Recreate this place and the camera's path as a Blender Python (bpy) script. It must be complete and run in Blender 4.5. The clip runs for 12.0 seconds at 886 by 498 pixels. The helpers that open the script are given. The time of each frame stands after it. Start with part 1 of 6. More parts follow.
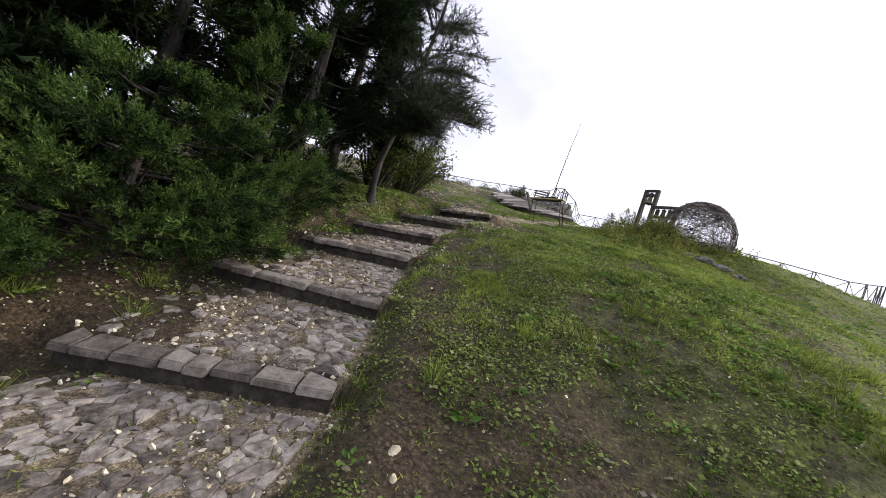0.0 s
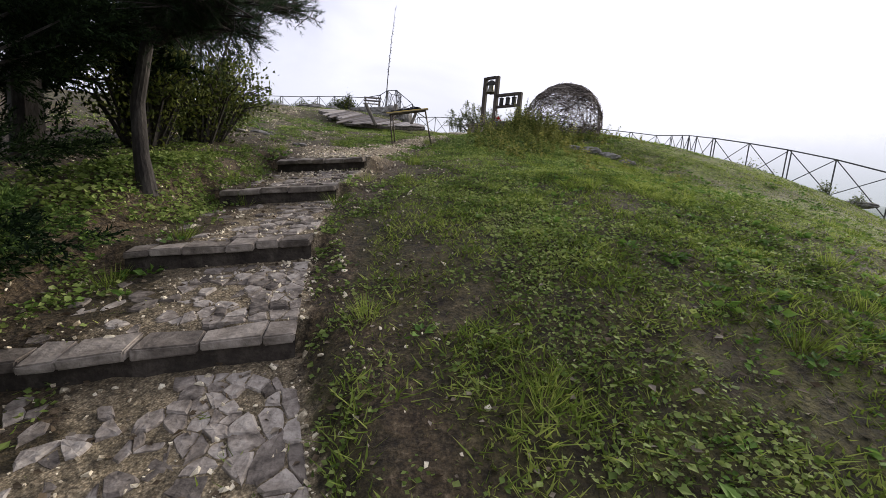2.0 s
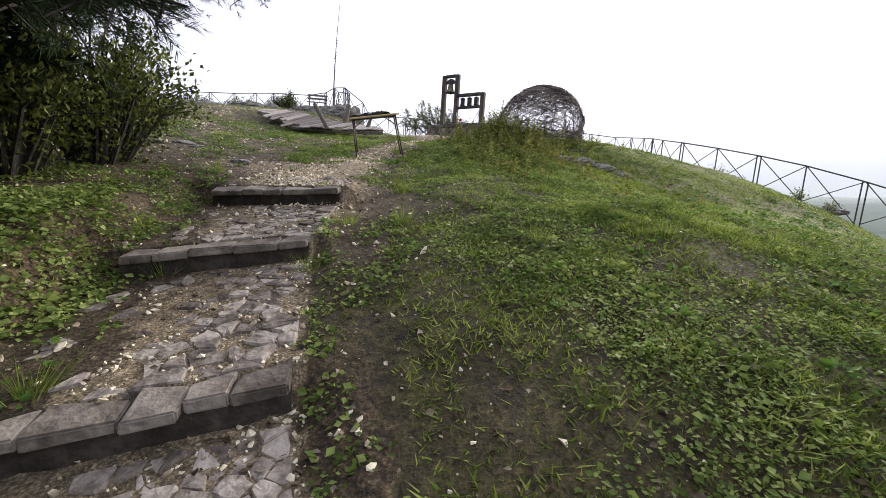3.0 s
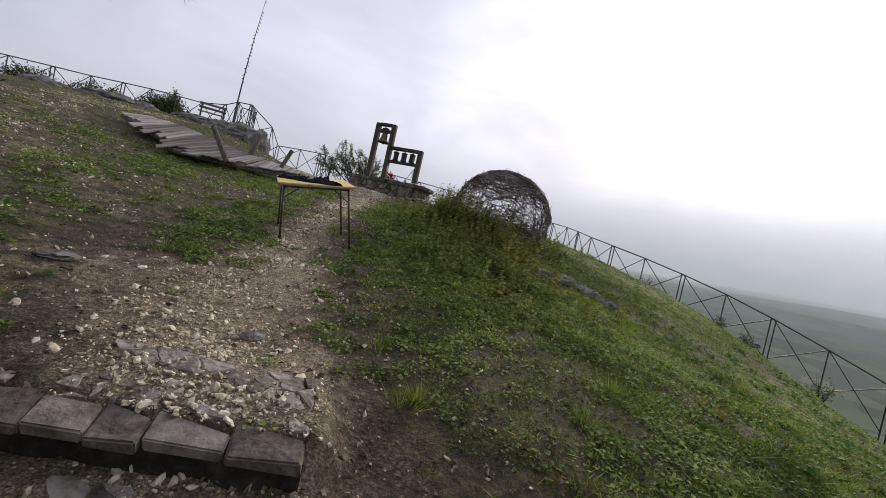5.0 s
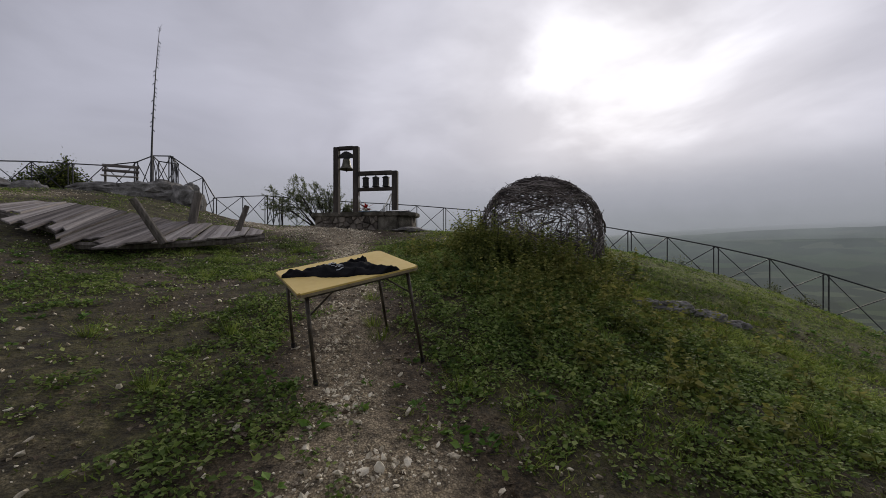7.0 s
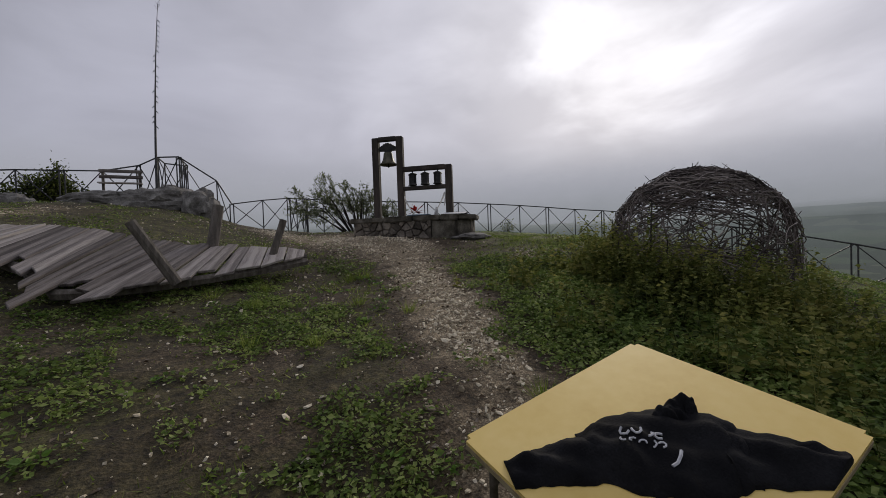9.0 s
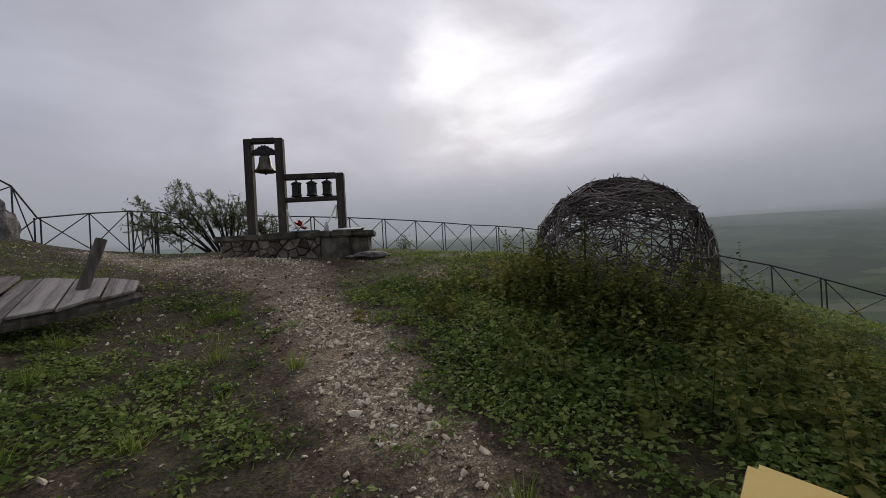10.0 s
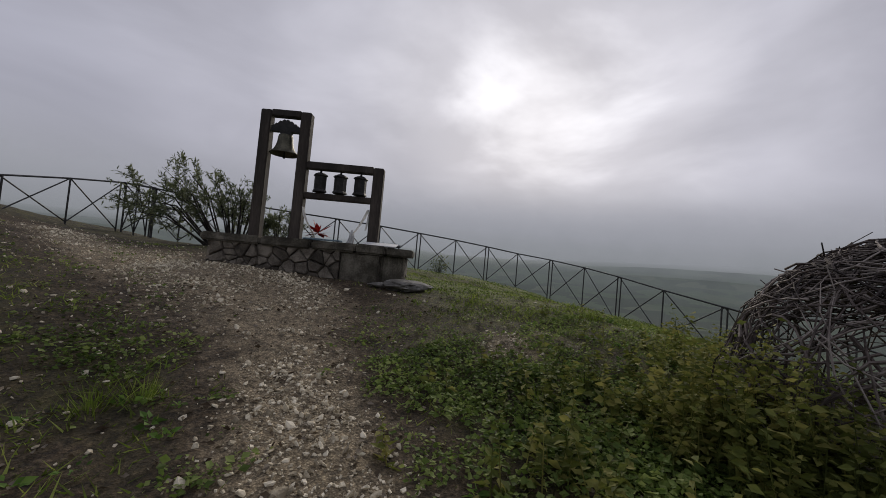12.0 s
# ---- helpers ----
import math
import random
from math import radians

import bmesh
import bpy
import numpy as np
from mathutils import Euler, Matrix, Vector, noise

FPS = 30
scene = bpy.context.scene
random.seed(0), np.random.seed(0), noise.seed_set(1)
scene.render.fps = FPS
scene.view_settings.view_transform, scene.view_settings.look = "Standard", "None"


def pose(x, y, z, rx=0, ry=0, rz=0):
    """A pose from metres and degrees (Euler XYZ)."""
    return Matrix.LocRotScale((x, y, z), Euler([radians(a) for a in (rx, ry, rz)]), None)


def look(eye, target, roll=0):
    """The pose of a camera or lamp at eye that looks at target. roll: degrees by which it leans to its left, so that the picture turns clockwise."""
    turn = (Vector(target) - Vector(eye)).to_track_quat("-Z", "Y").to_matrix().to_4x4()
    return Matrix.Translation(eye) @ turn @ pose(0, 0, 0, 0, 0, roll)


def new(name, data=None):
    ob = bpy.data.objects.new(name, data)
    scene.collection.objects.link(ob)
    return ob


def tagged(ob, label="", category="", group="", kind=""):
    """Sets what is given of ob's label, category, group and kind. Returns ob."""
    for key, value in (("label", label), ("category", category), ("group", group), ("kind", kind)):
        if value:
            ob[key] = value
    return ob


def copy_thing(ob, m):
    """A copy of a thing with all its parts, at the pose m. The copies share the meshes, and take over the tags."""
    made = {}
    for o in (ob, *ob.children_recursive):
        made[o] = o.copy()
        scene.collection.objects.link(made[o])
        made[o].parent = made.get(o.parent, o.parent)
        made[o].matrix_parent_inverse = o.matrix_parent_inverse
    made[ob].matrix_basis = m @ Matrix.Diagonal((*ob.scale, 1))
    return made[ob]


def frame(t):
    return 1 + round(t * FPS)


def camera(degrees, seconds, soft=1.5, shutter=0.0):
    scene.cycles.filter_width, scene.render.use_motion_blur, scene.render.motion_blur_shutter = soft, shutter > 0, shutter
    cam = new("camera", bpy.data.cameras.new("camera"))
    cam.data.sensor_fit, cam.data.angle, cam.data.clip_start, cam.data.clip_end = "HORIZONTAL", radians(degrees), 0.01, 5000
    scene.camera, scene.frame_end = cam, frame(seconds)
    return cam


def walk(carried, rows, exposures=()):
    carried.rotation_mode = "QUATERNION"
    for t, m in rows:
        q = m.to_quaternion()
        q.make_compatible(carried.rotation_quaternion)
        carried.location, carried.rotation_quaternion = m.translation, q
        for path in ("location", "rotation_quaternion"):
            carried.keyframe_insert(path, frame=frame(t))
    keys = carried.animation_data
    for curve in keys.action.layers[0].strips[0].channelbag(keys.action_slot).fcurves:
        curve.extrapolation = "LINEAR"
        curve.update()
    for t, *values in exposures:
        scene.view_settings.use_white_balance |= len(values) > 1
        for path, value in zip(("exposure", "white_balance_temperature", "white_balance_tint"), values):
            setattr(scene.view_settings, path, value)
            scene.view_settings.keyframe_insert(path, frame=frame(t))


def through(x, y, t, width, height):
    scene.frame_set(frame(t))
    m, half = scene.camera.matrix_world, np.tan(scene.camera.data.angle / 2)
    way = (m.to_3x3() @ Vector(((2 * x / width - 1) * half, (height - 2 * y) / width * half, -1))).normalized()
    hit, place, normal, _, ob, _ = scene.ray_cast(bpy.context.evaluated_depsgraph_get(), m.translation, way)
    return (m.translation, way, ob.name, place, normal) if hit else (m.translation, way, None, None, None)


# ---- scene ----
cam = camera(95.1, 12.0, soft=0.7)
PATH = [
    (0, (1.269, -1.799, 0.927), (0.363, -0.016, 0.907), 18.4),
    (0.5, (0.642, -1.362, 0.986), (-0.16, 0.459, 0.793), 14.8),
    (1, (0.287, -0.972, 1.175), (-0.269, 0.946, 1.059), 10.5),
    (1.5, (0.032, -0.422, 1.165), (0.055, 1.568, 0.969), 8.0),
    (2, (-0.336, 0.248, 1.447), (-0.426, 2.225, 1.154), 4.7),
    (2.5, (-0.76, 0.897, 1.57), (-0.843, 2.864, 1.219), 11.0),
    (3, (-1.009, 1.584, 1.801), (-0.835, 3.556, 1.512), 3.7),
    (3.2, (-1.109, 1.778, 1.833), (-0.878, 3.745, 1.558), 4.6),
    (4.8, (-1.743, 3.693, 2.608), (-1.093, 5.576, 2.42), 9.2),
    (5, (-1.887, 3.902, 2.677), (-1.184, 5.775, 2.639), 12.9),
    (5.5, (-2.027, 4.466, 2.864), (-1.323, 6.331, 3.018), 3.3),
    (6, (-2.132, 5.165, 2.896), (-1.458, 7.032, 2.654), 5.6),
    (6.5, (-2.385, 5.682, 3.167), (-1.608, 7.524, 3.206), 1.2),
    (7, (-2.494, 6.22, 3.197), (-1.573, 7.995, 3.198), -0.0),
    (7.2, (-2.52, 6.494, 3.25), (-1.681, 8.307, 3.152), -0.4),
    (8.8, (-2.774, 8.343, 3.619), (-1.969, 10.173, 3.568), -2.2),
    (9, (-2.794, 8.49, 3.642), (-1.905, 10.281, 3.596), -2.0),
    (9.5, (-2.664, 8.955, 3.695), (-1.432, 10.529, 3.771), 0.0),
    (10, (-2.447, 9.413, 3.694), (-1.105, 10.896, 3.703), -3.2),
    (10.5, (-2.2, 9.822, 3.812), (-0.829, 11.274, 3.921), -0.3),
    (11, (-1.888, 10.119, 3.925), (-0.286, 11.303, 4.112), 0.4),
    (11.5, (-1.596, 10.675, 3.972), (-0.157, 12.064, 3.973), -1.4),
    (12, (-1.489, 11.317, 3.999), (-0.232, 12.871, 4.08), 5.2),
]
walk(cam, [(t, look(eye, target, roll)) for t, eye, target, roll in PATH],
     exposures=((0.0, 1.6), (1.0, 1.35), (1.5, 1.15), (2.0, 1.35), (3.0, 1.7), (3.2, 1.7), (4.8, 1.05), (5.0, 0.85), (5.5, 0.35), (6.5, 0.48), (7.0, 0.18), (8.8, 0.12), (10.5, 0.0), (11.0, -0.18), (11.5, -0.05), (12.0, 0.0)))

# ---------------------------------------------------------------- light
SUN_DIR = Vector((0.710, 0.596, 0.375))


def build_world():
    w = bpy.data.worlds.new("overcast_sky")
    scene.world = w
    w.use_nodes = True
    nt = w.node_tree
    nt.nodes.clear()
    N, L = nt.nodes.new, nt.links.new
    out = N("ShaderNodeOutputWorld")
    bg = N("ShaderNodeBackground")
    sky = N("ShaderNodeTexSky")
    sky.sky_type = "NISHITA"
    sky.sun_disc = False
    sky.sun_elevation = radians(22)
    sky.sun_rotation = radians(50)
    sky.air_density, sky.dust_density = 1.5, 3.0
    dim = N("ShaderNodeVectorMath")
    dim.operation = "SCALE"
    dim.inputs["Scale"].default_value = 0.08
    L(sky.outputs[0], dim.inputs[0])
    co = N("ShaderNodeTexCoord")
    nrm = N("ShaderNodeVectorMath")
    nrm.operation = "NORMALIZE"
    L(co.outputs["Generated"], nrm.inputs[0])
    # cloud sheets, stretched flat along the horizon
    mp = N("ShaderNodeMapping")
    mp.inputs["Scale"].default_value = (1.0, 1.0, 2.2)
    L(nrm.outputs[0], mp.inputs[0])
    n1 = N("ShaderNodeTexNoise")
    n1.inputs["Scale"].default_value = 2.2
    n1.inputs["Detail"].default_value = 5.0
    n1.inputs["Roughness"].default_value = 0.50
    n1.inputs["Distortion"].default_value = 0.4
    L(mp.outputs[0], n1.inputs["Vector"])
    # brightness round the veiled sun
    dot = N("ShaderNodeVectorMath")
    dot.operation = "DOT_PRODUCT"
    dot.inputs[1].default_value = SUN_DIR.normalized()
    L(nrm.outputs[0], dot.inputs[0])
    wob = N("ShaderNodeMath")
    wob.operation = "MULTIPLY_ADD"
    wob.inputs[1].default_value = 0.10
    L(n1.outputs[0], wob.inputs[0])
    L(dot.outputs["Value"], wob.inputs[2])
    glow = N("ShaderNodeValToRGB")
    cr = glow.color_ramp
    cr.interpolation = "EASE"
    cr.elements[0].position, cr.elements[0].color = 0.10, (0.29, 0.300, 0.360, 1)
    cr.elements[1].position, cr.elements[1].color = 0.995, (1.05, 1.04, 1.10, 1)
    for p, c in ((0.60, (0.375, 0.377, 0.447, 1)), (0.80, (0.45, 0.448, 0.52, 1)), (0.90, (0.53, 0.525, 0.595, 1)), (0.955, (0.66, 0.65, 0.715, 1))):
        e = cr.elements.new(p)
        e.color = c
    half = N("ShaderNodeMath")
    half.operation = "MULTIPLY"
    half.inputs[1].default_value = 0.94
    L(wob.outputs[0], half.inputs[0])
    L(half.outputs[0], glow.inputs[0])
    cl = N("ShaderNodeMapRange")
    cl.inputs["From Min"].default_value, cl.inputs["From Max"].default_value = 0.35, 0.68
    cl.inputs["To Min"].default_value, cl.inputs["To Max"].default_value = 0.86, 1.14
    L(n1.outputs[0], cl.inputs[0])
    mul = N("ShaderNodeVectorMath")
    mul.operation = "SCALE"
    L(glow.outputs[0], mul.inputs[0])
    L(cl.outputs[0], mul.inputs["Scale"])
    mix = N("ShaderNodeMixRGB")
    mix.inputs[0].default_value = 0.985
    L(dim.outputs[0], mix.inputs[1])
    L(mul.outputs[0], mix.inputs[2])
    L(mix.outputs[0], bg.inputs[0])
    bg.inputs[1].default_value = 1.0
    L(bg.outputs[0], out.inputs[0])


build_world()
sun = new("sun", bpy.data.lights.new("sun", "SUN"))
sun.data.energy, sun.data.angle, sun.data.color = 1.25, radians(25), (1.0, 0.90, 0.74)
sun.matrix_world = look(SUN_DIR * 50, (0, 0, 0))


# ---------------------------------------------------------------- materials
def nodes_of(name):
    m = bpy.data.materials.new(name)
    m.use_nodes = True
    nt = m.node_tree
    return m, nt, nt.nodes["Principled BSDF"], nt.nodes.new, nt.links.new


def ramp_node(nt, stops):
    r = nt.nodes.new("ShaderNodeValToRGB")
    el = r.color_ramp.elements
    el[0].position, el[0].color = stops[0][0], (*stops[0][1], 1)
    el[1].position, el[1].color = stops[-1][0], (*stops[-1][1], 1)
    for p, c in stops[1:-1]:
        el.new(p).color = (*c, 1)
    return r


def surface(name, dark, mid, light, scale=6.0, fine=60.0, rough=0.85, bump=0.35, metal=0.0, spread=0.0, stretch=(1, 1, 1), island=False, gloss=0.5):
    """A weathered surface: broad stains, fine grain and relief, varied from piece to piece."""
    m, nt, bsdf, N, L = nodes_of(name)
    co = N("ShaderNodeTexCoord")
    mp = N("ShaderNodeMapping")
    mp.inputs["Scale"].default_value = stretch
    L(co.outputs["Object"], mp.inputs[0])
    a = N("ShaderNodeTexNoise")
    a.inputs["Scale"].default_value, a.inputs["Detail"].default_value = scale, 6
    b = N("ShaderNodeTexNoise")
    b.inputs["Scale"].default_value, b.inputs["Detail"].default_value = fine, 4
    L(mp.outputs[0], a.inputs["Vector"])
    L(mp.outputs[0], b.inputs["Vector"])
    add = N("ShaderNodeMath")
    add.operation = "MULTIPLY_ADD"
    add.inputs[1].default_value = 0.45
    L(b.outputs[0], add.inputs[0])
    L(a.outputs[0], add.inputs[2])
    src = add
    if spread:
        if island:
            rnd = N("ShaderNodeNewGeometry").outputs["Random Per Island"]
        else:
            rnd = N("ShaderNodeObjectInfo").outputs["Random"]
        sh = N("ShaderNodeMath")
        sh.operation = "MULTIPLY_ADD"
        sh.inputs[1].default_value = spread
        L(rnd, sh.inputs[0])
        L(add.outputs[0], sh.inputs[2])
        src = N("ShaderNodeMath")
        src.operation = "SUBTRACT"
        src.inputs[1].default_value = spread / 2
        L(sh.outputs[0], src.inputs[0])
    r = ramp_node(nt, ((0.42, dark), (0.70, mid), (0.98, light)))
    L(src.outputs[0], r.inputs[0])
    L(r.outputs[0], bsdf.inputs["Base Color"])
    bsdf.inputs["Roughness"].default_value = rough
    bsdf.inputs["Metallic"].default_value = metal
    bsdf.inputs["Specular IOR Level"].default_value = gloss
    bu = N("ShaderNodeBump")
    bu.inputs["Strength"].default_value = bump
    bu.inputs["Distance"].default_value = 0.02
    L(add.outputs[0], bu.inputs["Height"])
    L(bu.outputs[0], bsdf.inputs["Normal"])
    return m


def leaf_material(name, dark, mid, light, rough=0.55, through=0.25, gloss=0.25):
    """Leaves: colour varies from leaf to leaf, and some light comes through."""
    m, nt, bsdf, N, L = nodes_of(name)
    g = N("ShaderNodeNewGeometry")
    co = N("ShaderNodeTexCoord")
    a = N("ShaderNodeTexNoise")
    a.inputs["Scale"].default_value, a.inputs["Detail"].default_value, a.inputs["Roughness"].default_value = 1.1, 6, 0.8
    L(co.outputs["Object"], a.inputs["Vector"])
    wide = N("ShaderNodeMapRange")
    wide.inputs["From Min"].default_value, wide.inputs["From Max"].default_value = 0.34, 0.66
    wide.inputs["To Min"].default_value, wide.inputs["To Max"].default_value = 0.22, 0.78
    L(a.outputs[0], wide.inputs[0])
    s = N("ShaderNodeMath")
    s.operation = "MULTIPLY_ADD"
    s.inputs[1].default_value = 0.5
    L(g.outputs["Random Per Island"], s.inputs[0])
    L(wide.outputs[0], s.inputs[2])
    r = ramp_node(nt, ((0.40, dark), (0.75, mid), (1.0, light)))
    L(s.outputs[0], r.inputs[0])
    L(r.outputs[0], bsdf.inputs["Base Color"])
    bsdf.inputs["Roughness"].default_value = rough
    bsdf.inputs["Specular IOR Level"].default_value = gloss
    tr = N("ShaderNodeBsdfTranslucent")
    L(r.outputs[0], tr.inputs[0])
    mx = N("ShaderNodeMixShader")
    mx.inputs[0].default_value = through
    L(bsdf.outputs[0], mx.inputs[1])
    L(tr.outputs[0], mx.inputs[2])
    L(mx.outputs[0], nt.nodes["Material Output"].inputs[0])
    return m


def ground_material():
    """Soil, moss and turf, trodden gravel, mixed by where people walk."""
    m, nt, bsdf, N, L = nodes_of("hillside_ground")
    co = N("ShaderNodeTexCoord")

    def noise_node(scale, detail=6, rough=0.6):
        n = N("ShaderNodeTexNoise")
        n.inputs["Scale"].default_value, n.inputs["Detail"].default_value, n.inputs["Roughness"].default_value = scale, detail, rough
        L(co.outputs["Object"], n.inputs["Vector"])
        return n

    big, medium, fine = noise_node(0.9), noise_node(6.0), noise_node(45.0)
    turf = ramp_node(nt, ((0.34, (0.030, 0.020, 0.010)), (0.48, (0.052, 0.043, 0.016)), (0.68, (0.098, 0.092, 0.026))))
    L(medium.outputs[0], turf.inputs[0])
    soil = ramp_node(nt, ((0.32, (0.026, 0.017, 0.009)), (0.52, (0.072, 0.049, 0.026)), (0.72, (0.175, 0.132, 0.080))))
    L(fine.outputs[0], soil.inputs[0])
    vor = N("ShaderNodeTexVoronoi")
    vor.inputs["Scale"].default_value = 85.0
    L(co.outputs["Object"], vor.inputs["Vector"])
    grit = ramp_node(nt, ((0.0, (0.50, 0.415, 0.280)), (0.35, (0.32, 0.255, 0.163)), (0.75, (0.16, 0.122, 0.074))))
    L(vor.outputs["Distance"], grit.inputs[0])

    def attr(name):
        a = N("ShaderNodeAttribute")
        a.attribute_name = name
        return a.outputs["Fac"]

    def blend(fac, noise_out, width, c1, c2):
        """Ragged border: the mask is broken up by the noise."""
        s = N("ShaderNodeMath")
        s.operation = "ADD"
        L(fac, s.inputs[0])
        L(noise_out, s.inputs[1])
        mr = N("ShaderNodeMapRange")
        mr.inputs["From Min"].default_value, mr.inputs["From Max"].default_value = 1.0 - width, 1.0 + width
        L(s.outputs[0], mr.inputs[0])
        mixn = N("ShaderNodeMixRGB")
        L(mr.outputs[0], mixn.inputs[0])
        L(c1, mixn.inputs[1])
        L(c2, mixn.inputs[2])
        return mixn.outputs[0]

    green = ramp_node(nt, ((0.34, (0.048, 0.044, 0.014)), (0.49, (0.110, 0.130, 0.026)), (0.66, (0.200, 0.230, 0.048))))
    L(medium.outputs[0], green.inputs[0])
    lush = N("ShaderNodeMixRGB")
    L(attr("lush"), lush.inputs[0])
    L(turf.outputs[0], lush.inputs[1])
    L(green.outputs[0], lush.inputs[2])
    turf = lush
    c = blend(attr("bare"), medium.outputs[0], 0.18, turf.outputs[0], soil.outputs[0])
    c = blend(attr("gravel"), medium.outputs[0], 0.22, c, grit.outputs[0])
    speck = noise_node(75.0, 4, 0.75)
    clod = noise_node(19.0, 5, 0.65)
    both = N("ShaderNodeMath")
    both.operation = "MULTIPLY"
    L(speck.outputs[0], both.inputs[0])
    L(clod.outputs[0], both.inputs[1])
    gain = N("ShaderNodeMapRange")
    gain.inputs["From Min"].default_value, gain.inputs["From Max"].default_value = 0.13, 0.38
    gain.inputs["To Min"].default_value, gain.inputs["To Max"].default_value = 0.22, 1.9
    L(both.outputs[0], gain.inputs[0])
    sc = N("ShaderNodeVectorMath")
    sc.operation = "SCALE"
    L(c, sc.inputs[0])
    L(gain.outputs[0], sc.inputs["Scale"])
    c = sc.outputs[0]
    field = N("ShaderNodeTexVoronoi")
    field.inputs["Scale"].default_value = 0.016
    warp = noise_node(0.012, 5, 0.65)
    bend = N("ShaderNodeMixRGB")
    bend.blend_type = "ADD"
    bend.inputs[0].default_value = 1.0
    far_by = N("ShaderNodeVectorMath")
    far_by.operation = "SCALE"
    far_by.inputs["Scale"].default_value = 70.0
    L(warp.outputs["Color"], far_by.inputs[0])
    L(co.outputs["Object"], bend.inputs[1])
    L(far_by.outputs[0], bend.inputs[2])
    L(bend.outputs[0], field.inputs["Vector"])
    sepc = N("ShaderNodeSeparateColor")
    L(field.outputs["Color"], sepc.inputs[0])
    land = ramp_node(nt, ((0.0, (0.020, 0.032, 0.018)), (0.35, (0.026, 0.044, 0.021)), (0.55, (0.046, 0.074, 0.030)), (0.8, (0.058, 0.094, 0.037)), (1.0, (0.11, 0.118, 0.07))))
    L(sepc.outputs[0], land.inputs[0])
    fm = N("ShaderNodeMixRGB")
    L(attr("far"), fm.inputs[0])
    L(c, fm.inputs[1])
    L(land.outputs[0], fm.inputs[2])
    c = fm.outputs[0]
    L(c, bsdf.inputs["Base Color"])
    bsdf.inputs["Roughness"].default_value = 0.92
    hgt = N("ShaderNodeMath")
    hgt.operation = "MULTIPLY_ADD"
    hgt.inputs[1].default_value = 0.6
    L(fine.outputs[0], hgt.inputs[0])
    L(medium.outputs[0], hgt.inputs[2])
    bu = N("ShaderNodeBump")
    bu.inputs["Strength"].default_value, bu.inputs["Distance"].default_value = 0.9, 0.05
    L(hgt.outputs[0], bu.inputs["Height"])
    L(bu.outputs[0], bsdf.inputs["Normal"])
    return m


GROUND = ground_material()
PAVING = surface("limestone_paving", (0.068, 0.055, 0.045), (0.212, 0.178, 0.148), (0.44, 0.388, 0.335), 13, 42, 0.9, 1.0, spread=0.46)
KERB = surface("worn_kerb_stone", (0.066, 0.053, 0.043), (0.175, 0.147, 0.121), (0.34, 0.296, 0.252), 9, 40, 0.9, 0.8, spread=0.32)
RISER = surface("dark_riser", (0.016, 0.013, 0.010), (0.038, 0.030, 0.023), (0.085, 0.07, 0.057), 12, 60, 0.95, 0.7)
GRAVEL = surface("limestone_gravel", (0.27, 0.222, 0.148), (0.62, 0.535, 0.385), (0.88, 0.79, 0.61), 20, 120, 0.9, 0.3, spread=0.6, island=True)
ROCK = surface("grey_limestone_rock", (0.05, 0.045, 0.038), (0.15, 0.14, 0.125), (0.36, 0.34, 0.31), 5, 36, 0.92, 1.0)
RUBBLE = surface("rubble_stone", (0.045, 0.037, 0.029), (0.13, 0.110, 0.088), (0.30, 0.262, 0.215), 8, 60, 0.92, 0.7, spread=0.5)
MORTAR = surface("old_earthy_mortar", (0.035, 0.029, 0.023), (0.085, 0.071, 0.057), (0.16, 0.138, 0.112), 10, 60, 0.95, 0.7)
SLAB = surface("mossy_stone_slab", (0.030, 0.026, 0.018), (0.082, 0.072, 0.053), (0.21, 0.188, 0.150), 6, 40, 0.88, 0.7, spread=0.2)
TIMBER = surface("dark_stained_timber", (0.018, 0.014, 0.011), (0.045, 0.034, 0.027), (0.10, 0.080, 0.065), 5, 60, 0.8, 0.5, stretch=(1, 1, 0.15))
PLANK = surface("weathered_grey_plank", (0.048, 0.037, 0.032), (0.19, 0.163, 0.147), (0.43, 0.385, 0.35), 3, 30, 0.82, 0.8, spread=0.48, stretch=(0.3, 6, 6))
POSTWOOD = surface("weathered_post_wood", (0.045, 0.037, 0.03), (0.115, 0.098, 0.08), (0.24, 0.21, 0.18), 4, 50, 0.85, 0.6, stretch=(5, 5, 0.4))
TWIG = surface("dry_vine_twig", (0.030, 0.022, 0.019), (0.125, 0.098, 0.086), (0.36, 0.31, 0.275), 3, 40, 0.8, 0.4, spread=0.6, island=True)
BARK = surface("rough_bark", (0.010, 0.008, 0.007), (0.028, 0.023, 0.020), (0.085, 0.075, 0.066), 9, 50, 0.95, 0.9, stretch=(1, 1, 0.35))
STEEL = surface("painted_fence_steel", (0.035, 0.035, 0.036), (0.062, 0.062, 0.064), (0.11, 0.107, 0.104), 14, 90, 0.55, 0.15, 0.5)
LEGSTEEL = surface("brown_painted_steel", (0.04, 0.03, 0.022), (0.085, 0.068, 0.05), (0.15, 0.125, 0.098), 18, 120, 0.45, 0.12, 0.4)
BRONZE = surface("old_bronze", (0.035, 0.034, 0.026), (0.10, 0.092, 0.066), (0.19, 0.175, 0.125), 9, 70, 0.45, 0.15, 0.75)
IRON = surface("black_iron", (0.010, 0.009, 0.009), (0.022, 0.020, 0.019), (0.045, 0.04, 0.038), 14, 80, 0.6, 0.2, 0.3)
